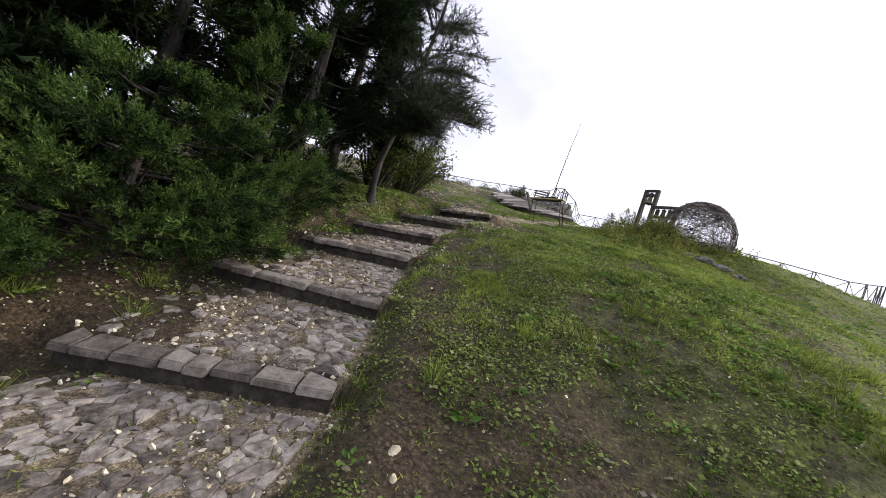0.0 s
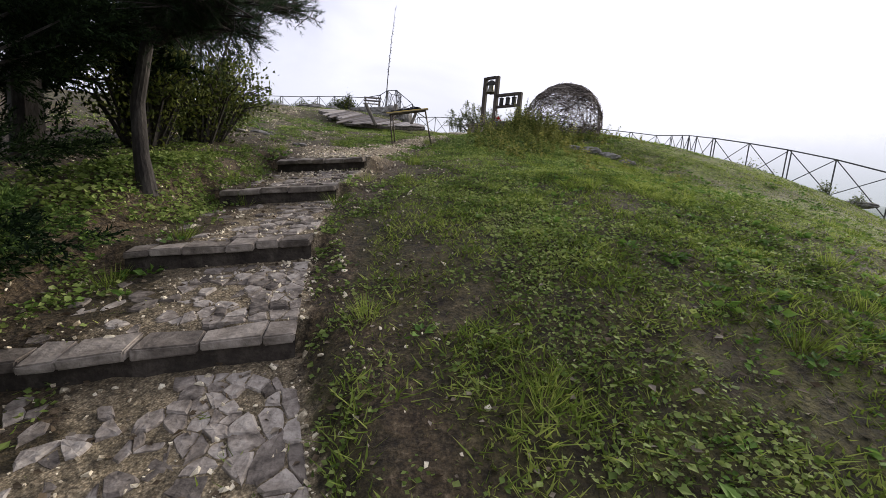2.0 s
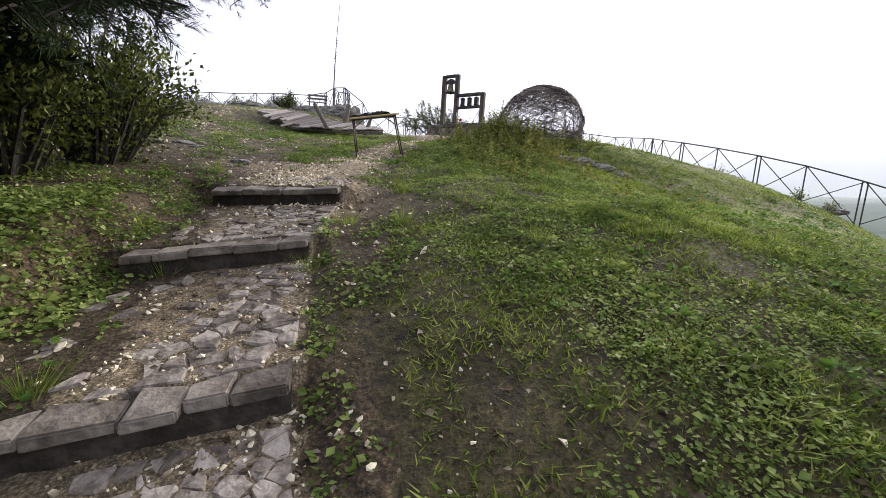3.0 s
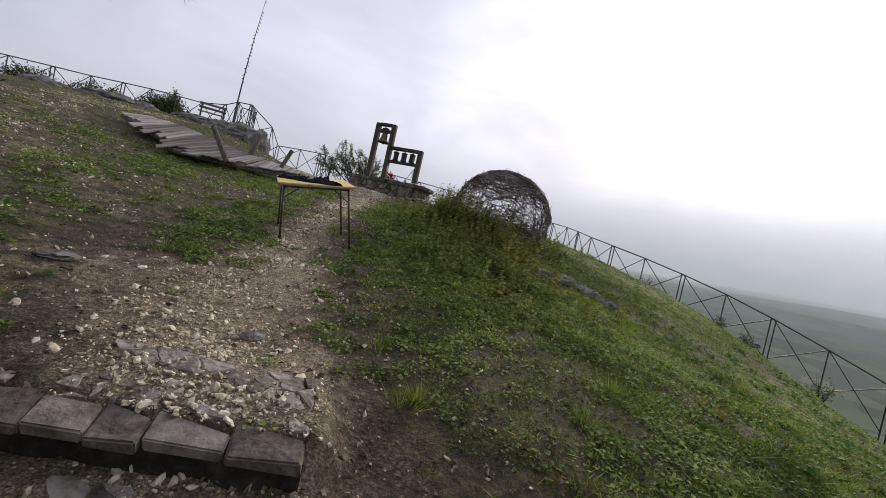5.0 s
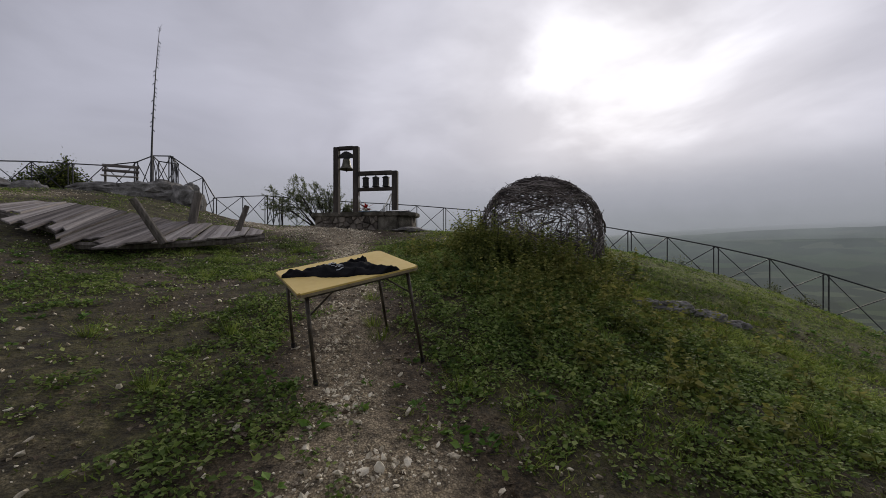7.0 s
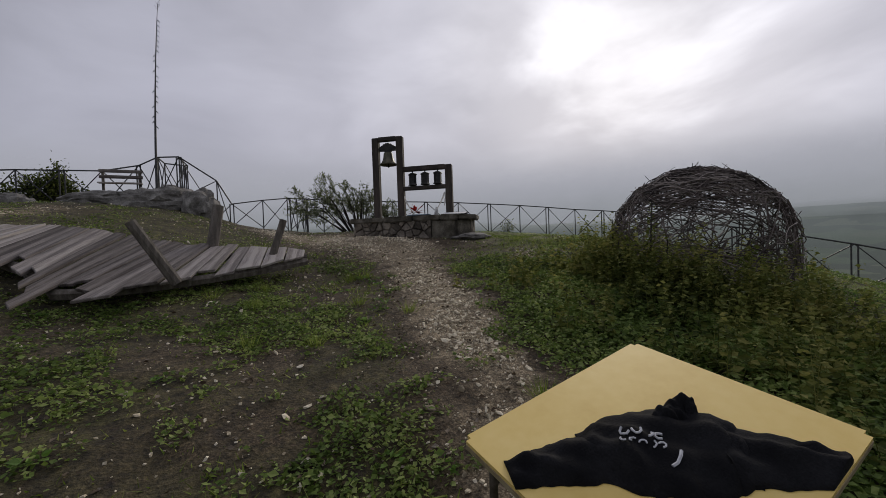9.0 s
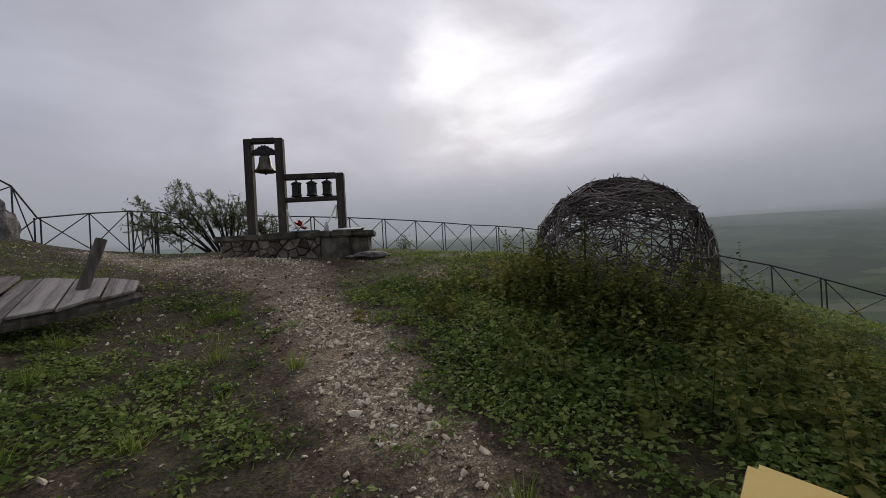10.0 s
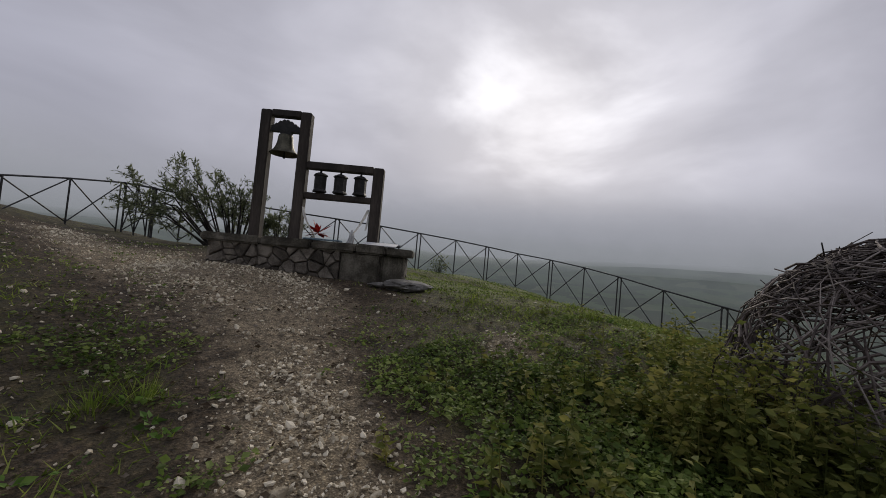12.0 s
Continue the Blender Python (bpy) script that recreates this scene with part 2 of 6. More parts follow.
LAMINATE = surface("yellow_laminate", (0.74, 0.50, 0.12), (0.82, 0.59, 0.17), (0.87, 0.65, 0.22), 2.5, 25, 0.5, 0.02)
EDGE = surface("pale_table_edge", (0.20, 0.15, 0.08), (0.34, 0.27, 0.16), (0.46, 0.38, 0.25), 12, 60, 0.6, 0.1)
CLOTH = surface("black_cotton", (0.006, 0.006, 0.007), (0.011, 0.011, 0.012), (0.022, 0.022, 0.024), 9, 160, 0.95, 0.3, gloss=0.1)
PRINT = surface("grey_white_print", (0.42, 0.42, 0.44), (0.55, 0.55, 0.57), (0.68, 0.68, 0.7), 20, 100, 0.7, 0.05)
WHITE = surface("white_paper", (0.55, 0.55, 0.54), (0.68, 0.68, 0.67), (0.8, 0.8, 0.79), 8, 60, 0.7, 0.1)
RED = surface("red_fabric_petal", (0.26, 0.02, 0.02), (0.45, 0.04, 0.035), (0.62, 0.09, 0.07), 14, 80, 0.7, 0.2)
BLUE = surface("pale_blue_fabric", (0.16, 0.24, 0.30), (0.24, 0.33, 0.4), (0.36, 0.46, 0.52), 12, 80, 0.8, 0.2)
BLADE = leaf_material("grass_blade", (0.075, 0.086, 0.018), (0.168, 0.245, 0.036), (0.38, 0.43, 0.105), 0.8, 0.42)
LEAF = leaf_material("ground_leaf", (0.050, 0.078, 0.018), (0.158, 0.232, 0.048), (0.34, 0.40, 0.125), 0.65, 0.38)
ROSETTE = leaf_material("rosette_leaf", (0.055, 0.105, 0.020), (0.115, 0.215, 0.036), (0.22, 0.34, 0.075), 0.6, 0.3)
NETTLE = leaf_material("weed_leaf", (0.055, 0.072, 0.016), (0.165, 0.190, 0.042), (0.34, 0.32, 0.095), 0.75, 0.38)
# Shade inside the tufts is painted into this darker spray colour.
JUNIPER_SHADED = leaf_material("shaded_juniper_spray", (0.004, 0.010, 0.004), (0.013, 0.027, 0.008), (0.038, 0.066, 0.016), 0.75, 0.12, 0.1)
PINE = leaf_material("pine_needle", (0.010, 0.020, 0.010), (0.024, 0.042, 0.018), (0.055, 0.085, 0.038), 0.6, 0.12, 0.12)
BROADLEAF = leaf_material("hazel_leaf", (0.020, 0.031, 0.007), (0.066, 0.088, 0.017), (0.18, 0.20, 0.045), 0.7, 0.3)
OLIVE = leaf_material("olive_green_leaf", (0.07, 0.09, 0.045), (0.165, 0.19, 0.095), (0.30, 0.32, 0.18), 0.5, 0.35)
# Fresh tips, brightened as the lit upper side of each tuft.
FRESH_LIT = leaf_material("fresh_lit_juniper_tip", (0.021, 0.043, 0.010), (0.060, 0.106, 0.023), (0.13, 0.19, 0.046), 0.75, 0.2, 0.12)
# Near-black: the shade under the tall conifers is put into this colour.
SHADED_CYPRESS = leaf_material("shade_dark_conifer_spray", (0.003, 0.007, 0.003), (0.010, 0.019, 0.007), (0.026, 0.043, 0.014), 0.8, 0.08, 0.05)
LITTER = leaf_material("dead_leaf", (0.05, 0.035, 0.022), (0.11, 0.08, 0.05), (0.26, 0.22, 0.17), 0.8, 0.1)


# ---------------------------------------------------------------- building helpers
def thing(name, label, category, at=(0, 0, 0), group="", kind=""):
    ob = new(name)
    ob.empty_display_size = 0.1
    ob.location = at
    return tagged(ob, label, category, group, kind)


def link_mesh(name, mesh, material, parent=None, label="", m=None):
    if material and not mesh.materials:
        mesh.materials.append(material)
    ob = new(name, mesh)
    if parent:
        ob.parent = parent
    if m is not None:
        ob.matrix_basis = m
    if label:
        ob["label"] = label
    return ob


def part(name, bm, material, parent=None, label="", smooth=False):
    me = bpy.data.meshes.new(name)
    bm.normal_update()
    bm.to_mesh(me)
    bm.free()
    if smooth:
        me.shade_smooth()
    return link_mesh(name, me, material, parent, label)


def raw_mesh(name, verts, tris, smooth=False):
    """A triangle mesh straight from arrays."""
    verts, tris = np.asarray(verts, np.float32), np.asarray(tris, np.int32)
    me = bpy.data.meshes.new(name)
    me.vertices.add(len(verts))
    me.vertices.foreach_set("co", verts.ravel())
    me.loops.add(tris.size)
    me.loops.foreach_set("vertex_index", tris.ravel())
    me.polygons.add(len(tris))
    k = tris.shape[1]
    me.polygons.foreach_set("loop_start", np.arange(0, tris.size, k, dtype=np.int32))
    me.polygons.foreach_set("use_smooth", np.full(len(tris), smooth))
    me.update(calc_edges=True)
    return me


def box(bm, size, m=None, bevel=0.0):
    r = bmesh.ops.create_cube(bm, size=1.0)
    vs = r["verts"]
    bmesh.ops.scale(bm, vec=size, verts=vs)
    if bevel:
        es = list({e for v in vs for e in v.link_edges})
        r = bmesh.ops.bevel(bm, geom=es, offset=bevel, segments=2, affect="EDGES")
        vs = list({v for f in r["faces"] for v in f.verts} | {v for v in vs if v.is_valid})
    if m is not None:
        bmesh.ops.transform(bm, matrix=m, verts=vs)
    return vs


def tube(bm, points, radii, sides=8, cap=True):
    """A bent, tapered rod through the points."""
    pts = [Vector(p) for p in points]
    rings = []
    ref = Vector((0.13, 0.21, 0.97))
    for i, p in enumerate(pts):
        d = (pts[min(i + 1, len(pts) - 1)] - pts[max(i - 1, 0)]).normalized()
        a = d.cross(ref if abs(d.dot(ref)) < 0.95 else Vector((1, 0, 0))).normalized()
        b = d.cross(a)
        r = radii[i] if hasattr(radii, "__len__") else radii
        rings.append([bm.verts.new(p + (a * math.cos(2 * math.pi * k / sides) + b * math.sin(2 * math.pi * k / sides)) * r) for k in range(sides)])
    for q, s in zip(rings, rings[1:]):
        for k in range(sides):
            bm.faces.new((q[k], q[(k + 1) % sides], s[(k + 1) % sides], s[k]))
    if cap:
        bm.faces.new(rings[0][::-1])
        bm.faces.new(rings[-1])


def lathe(bm, profile, sides=28, m=None):
    rings = []
    for r, z in profile:
        rings.append([bm.verts.new((r * math.cos(2 * math.pi * k / sides), r * math.sin(2 * math.pi * k / sides), z)) for k in range(sides)])
    for q, s in zip(rings, rings[1:]):
        for k in range(sides):
            bm.faces.new((q[k], q[(k + 1) % sides], s[(k + 1) % sides], s[k]))
    if m is not None:
        bmesh.ops.transform(bm, matrix=m, verts=[v for q in rings for v in q])


def rock_bm(seed, size, rough=0.28, level=3):
    bm = bmesh.new()
    bmesh.ops.create_icosphere(bm, subdivisions=level, radius=1.0)
    off = Vector((seed * 3.7, seed * 1.3, seed * 2.1))
    for v in bm.verts:
        d = v.co.normalized()
        k = 1 + rough * noise.noise(d * 1.3 + off) + rough * 0.6 * noise.noise(d * 3.1 + off) + rough * 0.25 * noise.noise(d * 8 + off)
        # flattened facets
        k = min(k, 0.98 + 0.12 * noise.noise(d * 0.8 + off * 2))
        k += 0.10 * (abs(noise.noise(d * 5 + off * 3)) - 0.2) + 0.06 * noise.noise(d * 14 + off)
        step = math.floor((d.z + 0.25 * noise.noise(d * 2 + off)) * 4) / 4
        v.co = Vector((d.x * size[0], d.y * size[1], (0.55 * d.z + 0.45 * step) * size[2])) * k
    return bm

# ---------------------------------------------------------------- the hill
HX = np.array([-14.0, -8.0, -4.5, -2.0, 0.5, 3.0, 6.0, 9.0, 13.0])
HY = np.array([-5.0, -1.0, 2.0, 5.0, 8.0, 11.0, 14.0, 17.0, 20.5, 25.0])
HZ = np.array([
    [-1.0, -1.24, -1.18, -1.1, -1.02, -1.32, -1.98, -2.81, -4.17],
    [0.3, -0.17, -0.38, -0.41, -0.36, -0.42, -0.96, -1.94, -3.42],
    [1.2, 0.74, 0.69, 0.49, 0.81, 0.77, -0.05, -1.38, -2.68],
    [2.03, 1.73, 1.53, 1.44, 1.66, 1.52, 0.68, -0.57, -1.61],
    [2.76, 2.46, 2.18, 2.11, 2.18, 1.97, 1.73, 0.75, -0.44],
    [3.32, 2.99, 2.74, 2.7, 2.91, 3.05, 2.71, 1.93, 0.34],
    [3.66, 3.67, 3.24, 3.13, 3.28, 3.56, 3.11, 2.2, 0.62],
    [3.74, 4.25, 3.97, 3.66, 3.76, 3.66, 3.44, 2.83, 1.17],
    [3.51, 4.62, 4.66, 4.04, 3.95, 3.86, 3.71, 3.23, 1.56],
    [3.03, 3.61, 4.25, 4.25, 3.74, 3.02, 2.39, 1.77, 1.19],
])


def spline_weights(v, g):
    """Weights of the lattice lines for each value: a smooth curve through them."""
    v = np.clip(np.asarray(v, float), g[0], g[-1])
    i = np.clip(np.searchsorted(g, v, side="right") - 1, 0, len(g) - 2)
    h = g[i + 1] - g[i]
    t = (v - g[i]) / h
    w = np.zeros((len(v), len(g)))
    r = np.arange(len(v))
    w[r, i] += 2 * t**3 - 3 * t * t + 1
    w[r, i + 1] += -2 * t**3 + 3 * t * t
    for k, c in ((i, t**3 - 2 * t * t + t), (i + 1, t**3 - t * t)):
        a, b = np.maximum(k - 1, 0), np.minimum(k + 1, len(g) - 1)
        s = h * c / (g[b] - g[a])
        np.add.at(w, (r, b), s)
        np.add.at(w, (r, a), -s)
    return w


def bumps(x, y):
    """Small unevenness of the turf."""
    return (0.022 * np.sin(2.3 * x + 1.1 * y) * np.sin(1.7 * y - 0.8 * x + 1.0) + 0.012 * np.sin(5.1 * x - 2.2 * y + 0.5) * np.sin(4.3 * y + 1.9 * x)
            + 0.008 * np.sin(11.0 * x + 7.0 * y) * np.sin(9.0 * y - 6.0 * x + 2.0) + 0.006 * np.sin(21.0 * x - 13.0 * y + 1.0) * np.sin(19.0 * y + 15.0 * x))


# nose lines of the six steps: right end, left end; first and last rows are where the paving begins and ends
NOSES = [((0.62, -1.75, -0.50), (-1.75, -2.6, -0.85)), ((0.0, 0.0, 0.0), (-1.68, -0.58, -0.36)), ((-0.52, 0.96, 0.32), (-2.2, 0.62, 0.12)), ((-1.14, 2.18, 0.67), (-2.46, 1.80, 0.51)),
         ((-1.44, 3.13, 1.01), (-2.61, 2.80, 0.86)), ((-1.72, 4.50, 1.40), (-2.87, 4.29, 1.24)), ((-1.67, 5.40, 1.76), (-3.03, 5.92, 1.65)), ((-1.55, 6.50, 1.92), (-3.05, 7.05, 1.96))]
RISE = 0.155


def tread_corners(k):
    r0, l0 = Vector(NOSES[k][0]), Vector(NOSES[k][1])
    r1, l1 = Vector(NOSES[k + 1][0]), Vector(NOSES[k + 1][1])
    drop = RISE if k < 6 else 0.0
    return r0, l0, r1 - Vector((0, 0, drop)), l1 - Vector((0, 0, drop))


def tread_point(k, u, v):
    """u across from the right end to the left, v from the nose inwards."""
    r0, l0, r1, l1 = tread_corners(k)
    return (r0.lerp(l0, u)).lerp(r1.lerp(l1, u), v)


def tread_uv(k, x, y):
    r0, l0, r1, l1 = [np.array(c) for c in tread_corners(k)]
    n = len(x)
    cx, cy = (r0 + l0 + r1 + l1)[:2] / 4
    close = np.hypot(x - cx, y - cy) < 2.6
    full_u, full_v = np.full(n, 9.0), np.full(n, 9.0)
    x, y = x[close], y[close]
    u, v = np.full(len(x), 0.5), np.full(len(x), 0.5)
    for _ in range(8):
        px = (r0[0] * (1 - u) + l0[0] * u) * (1 - v) + (r1[0] * (1 - u) + l1[0] * u) * v - x
        py = (r0[1] * (1 - u) + l0[1] * u) * (1 - v) + (r1[1] * (1 - u) + l1[1] * u) * v - y
        xu, yu = (l0 - r0)[0] * (1 - v) + (l1 - r1)[0] * v, (l0 - r0)[1] * (1 - v) + (l1 - r1)[1] * v
        xv, yv = (r1 - r0)[0] * (1 - u) + (l1 - l0)[0] * u, (r1 - r0)[1] * (1 - u) + (l1 - l0)[1] * u
        det = xu * yv - xv * yu
        u, v = np.clip(u - (px * yv - py * xv) / det, -3, 4), np.clip(v - (py * xu - px * yu) / det, -3, 4)
    px = (r0[0] * (1 - u) + l0[0] * u) * (1 - v) + (r1[0] * (1 - u) + l1[0] * u) * v - x
    py = (r0[1] * (1 - u) + l0[1] * u) * (1 - v) + (r1[1] * (1 - u) + l1[1] * u) * v - y
    good = (np.hypot(px, py) < 0.01) & (np.abs(u - 0.5) < 1.6)
    full_u[close], full_v[close] = np.where(good, u, 9.0), np.where(good, v, 9.0)
    return full_u, full_v


def smooth01(t):
    t = np.clip(t, 0, 1)
    return t * t * (3 - 2 * t)


def hill(x, y):
    """Height of the ground. Past the fence the hill falls into the valley, and far hills rise beyond."""
    x, y = np.asarray(x, float).ravel(), np.asarray(y, float).ravel()
    z = np.einsum("ij,jk,ik->i", spline_weights(y, HY), HZ, spline_weights(x, HX)) + bumps(x, y)
    z += 0.24 * np.exp(-(((x + 3.5) / 0.8) ** 2 + ((y - 3.8) / 1.3) ** 2)) - 0.07 * np.exp(-(((x + 1.7) / 0.8) ** 2 + ((y - 9.3) / 0.8) ** 2))
    # the bed under the steps
    for k in range(7):
        u, v = tread_uv(k, x, y)
        r0, l0, r1, l1 = tread_corners(k)
        bed = (r0.z * (1 - u) + l0.z * u) * (1 - v) + (r1.z * (1 - u) + l1.z * u) * v
        deep = ((r1 - r0).length + (l1 - l0).length) / 2
        inside = smooth01((u + 0.16) / 0.14) * smooth01((1.38 - u) / 0.36) * (v > (0.15 / deep if k else 0.0)) * (v <= 1 + (0.15 / 1.0 if k < 6 else 0.0))
        if k == 6:
            inside = inside * smooth01((1.0 - v) / 0.7)
            z = z + (bed - 0.004 - z) * inside
        else:
            z = z + (bed - 0.015 - z) * inside
    out = np.hypot(np.maximum(np.maximum(HX[0] - x, x - HX[-1]), 0), np.maximum(np.maximum(HY[0] - y, y - HY[-1]), 0))
    right = smooth01((x - 13) / 60)
    fall = np.where(y < -5, 0.28, 0.62) * out
    floor_z = -75 + 9 * np.sin(x / 310 + 0.6) * np.cos(y / 260) + 3 * np.sin(x / 140 + y / 175)
    d = np.hypot(x, y - 10)
    rise = 205 * smooth01((d - 500) / 1900) * (0.86 + 0.14 * np.sin(np.arctan2(y, x) * 5 + 0.7)) + 10 * smooth01((d - 500) / 500) * np.sin(x / 290 + y / 430)
    return np.where(out > 0, np.maximum(z - fall, floor_z + rise), z)


def h1(x, y):
    return float(hill([x], [y])[0])


# the trodden way from the last step past the table to the bells
WAY = np.array([(-2.3, 5.6, 0.7), (-2.2, 7.0, 0.6), (-1.75, 8.8, 0.40), (-1.38, 10.6, 0.34), (-0.95, 12.0, 0.40), (-0.62, 13.4, 0.40), (-0.38, 14.6, 0.40), (-0.28, 15.8, 0.95), (-0.95, 17.3, 0.75), (-2.1, 19.3, 0.5)])
WAY2 = np.array([(-3.6, 8.6, 0.5), (-5.2, 10.6, 0.75), (-6.6, 13.4, 0.8), (-7.2, 16.6, 0.7), (-5.6, 19.0, 0.4)])


def way_mask(x, y, way):
    best = np.zeros(len(x))
    for a, b in zip(way, way[1:]):
        d = b[:2] - a[:2]
        t = np.clip(((x - a[0]) * d[0] + (y - a[1]) * d[1]) / (d @ d), 0, 1)
        dist = np.hypot(x - a[0] - t * d[0], y - a[1] - t * d[1])
        wd = a[2] + (b[2] - a[2]) * t
        best = np.maximum(best, np.clip(1.15 - 0.65 * dist / wd, 0, 1))
    return best


def patchy(x, y, scale, seed):
    """Uneven patches about nought: many waves with random headings."""
    r = np.random.default_rng(seed)
    total = np.zeros(len(x))
    for _ in range(11):
        a, f, p = r.uniform(0, 2 * np.pi), scale * r.uniform(0.45, 1.7), r.uniform(0, 2 * np.pi)
        total += np.sin(f * (np.cos(a) * x + np.sin(a) * y) + p)
    return total / 2.35


def masks(x, y):
    x, y = np.asarray(x, float), np.asarray(y, float)
    broken = 0.30 * patchy(x, y, 2.4, 51) + 0.24 * patchy(x, y, 7.0, 52)
    trail = way_mask(x, y, WAY)
    g = np.maximum(trail * (0.86 + 0.32 * broken), way_mask(x, y, WAY2) * (0.38 + 0.25 * broken))
    g = np.maximum(g, 0.55 * np.exp(-(((x + 2.7) / 1.3) ** 2 + ((y - 7.2) / 0.9) ** 2)))
    g = np.maximum(g, 0.60 * np.exp(-(((x - 1.4) / 0.6) ** 2 + ((y - 13.7) / 0.5) ** 2)))
    g = np.maximum(g, 0.66 * np.exp(-(((x - 4.2) / 1.1) ** 2 + ((y - 14.6) / 0.35) ** 2)))
    for k in range(7):
        u, v = tread_uv(k, x, y)
        g = np.maximum(g, 0.62 * ((u > -0.04) & (u < 0.72 + 0.08 * np.sin(9 * v + 2 * k)) & (v > -0.05) & (v < 1.05)))
    b = np.zeros(len(x))
    for k in range(6):
        u, v = tread_uv(k, x, y)
        b = np.maximum(b, ((v > -0.3) & (v < 1.3)) * np.clip(1.0 - np.abs(u + 0.24) / 0.36, 0, 1) * (0.72 if k < 3 else 0.38))
        b = np.maximum(b, ((v > -0.3) & (v < 1.3)) * np.clip(1.0 - np.abs(u - 1.25) / 0.62, 0, 1) * 0.75)
    b = np.maximum(b, 0.72 * smooth01(way_mask(x, y, WAY * np.array([1, 1, 1.75])) * 1.25))
    b = np.maximum(b, 0.65 * np.exp(-(((x - 0.9) / 1.3) ** 2 + ((y - 0.2) / 0.9) ** 2)))
    b = np.maximum(b, 0.80 * np.exp(-(((x + 2.9) / 1.2) ** 2 + ((y - 11.2) / 1.6) ** 2)) * (0.75 + 0.35 * patchy(x, y, 3.0, 8)))
    b = np.maximum(b, 0.7 * np.exp(-(((x + 1.8) / 0.9) ** 2 + ((y - 13.3) / 0.9) ** 2)))
    b = np.maximum(b, 0.95 * np.exp(-(((x + 3.9) / 1.2) ** 2 + ((y - 2.6) / 2.4) ** 2)))
    wear = 0.55 * patchy(x, y, 1.7, 5) + 0.5 * patchy(x, y, 5.0, 6)
    trodden = np.where(x < -0.9 - 0.05 * y, np.where(y < 8.4, 0.58, 0.27), 0.20) * (y < 19)
    b = np.maximum(b, trodden + 0.17 * wear)
    return np.clip(g, 0, 1), np.clip(b, 0, 1)


def build_ground():
    inner_x = np.concatenate([np.arange(-15.0, -6.0, 0.14), np.arange(-6.0, 5.0, 0.066), np.arange(5.0, 15.01, 0.14)])
    inner_y = np.concatenate([np.arange(-7.0, -2.5, 0.14), np.arange(-2.5, 15.0, 0.066), np.arange(15.0, 27.01, 0.14)])
    grow = 1.2 ** np.arange(1, 60)
    far = 0.12 * np.cumsum(grow)
    far = far[far < 4200]
    xs = np.concatenate([inner_x[0] - far[::-1], inner_x, inner_x[-1] + far])
    ys = np.concatenate([inner_y[0] - far[::-1], inner_y, inner_y[-1] + far])
    gx, gy = np.meshgrid(xs, ys)
    x, y = gx.ravel(), gy.ravel()
    z = hill(x, y)
    nx, ny = len(xs), len(ys)
    i = (np.arange(ny - 1)[:, None] * nx + np.arange(nx - 1)[None, :]).ravel()
    me = raw_mesh("ground", np.stack([x, y, z], 1), np.stack([i, i + 1, i + nx + 1, i + nx], 1), smooth=True)
    g, b = masks(x, y)
    far_mask = smooth01((np.hypot(x, y - 10) - 25) / 60)
    lush = smooth01((x - 0.9) / 2.8) * (0.75 + 0.25 * patchy(x, y, 1.3, 55))
    for name, vals in (("gravel", g), ("bare", b), ("far", far_mask), ("lush", np.clip(lush, 0, 1))):
        a = me.attributes.new(name, "FLOAT", "POINT")
        a.data.foreach_set("value", vals.astype(np.float32))
    ob = link_mesh("ground", me, GROUND)
    tagged(ob, "grassy hilltop with worn earth and a white gravel path", "ground", kind="structure")


build_ground()


# ---------------------------------------------------------------- stone steps
def clip_cell(poly, p, q):
    """Keeps the part of the polygon nearer to p than to q."""
    mid, d = (p + q) / 2, q - p
    res = []
    for a, b in zip(poly, np.roll(poly, -1, axis=0)):
        sa, sb = (a - mid) @ d, (b - mid) @ d
        if sa <= 0:
            res.append(a)
        if sa * sb < 0:
            res.append(a + (b - a) * (sa / (sa - sb)))
    return np.array(res)


def cells(width, depth, size, rng):
    """Irregular flagstones that fill a rectangle."""
    nu, nv = max(2, round(width / size)), max(2, round(depth / (size * 0.8)))
    pts = np.array([((i + 0.5 + rng.uniform(-0.62, 0.62)) / nu * width, (j + 0.5 + rng.uniform(-0.62, 0.62)) / nv * depth) for i in range(nu) for j in range(nv) if rng.random() < 0.82])
    made = []
    for i, p in enumerate(pts):
        poly = np.array([(0, 0), (width, 0), (width, depth), (0, depth)], float)
        for j in np.argsort(np.hypot(*(pts - p).T))[1:16]:
            poly = clip_cell(poly, p, pts[j])
            if len(poly) < 3:
                break
        if len(poly) >= 3:
            made.append(poly)
    return made


def flagstone(poly3, up, thick, rng):
    """A worn slab: rough outline, rounded rim and an uneven top."""
    c = sum(poly3, Vector()) / len(poly3)
    ragged = []
    for a, b in zip(poly3, poly3[1:] + poly3[:1]):
        ragged += [a + (c - a) * rng.uniform(0.0, 0.16), a.lerp(b, rng.uniform(0.3, 0.7)) + (c - a) * rng.uniform(-0.10, 0.14)]
    poly3 = ragged
    verts, faces = [], []
    n = len(poly3)
    for shrink, dz in ((0.99, -thick), (1.0, -0.012), (0.86, 0.0)):
        for p in poly3:
            verts.append(c + (p - c) * (shrink + rng.uniform(-0.05, 0.05)) + up * (dz + rng.uniform(-0.003, 0.003)))
    verts.append(c + up * rng.uniform(-0.001, 0.003))
    for ring in (0, 1):
        for k in range(n):
            a, b = ring * n + k, ring * n + (k + 1) % n
            faces += [(a, b, b + n), (a, b + n, a + n)]
    for k in range(n):
        faces.append((2 * n + k, 2 * n + (k + 1) % n, 3 * n))
    return verts, faces


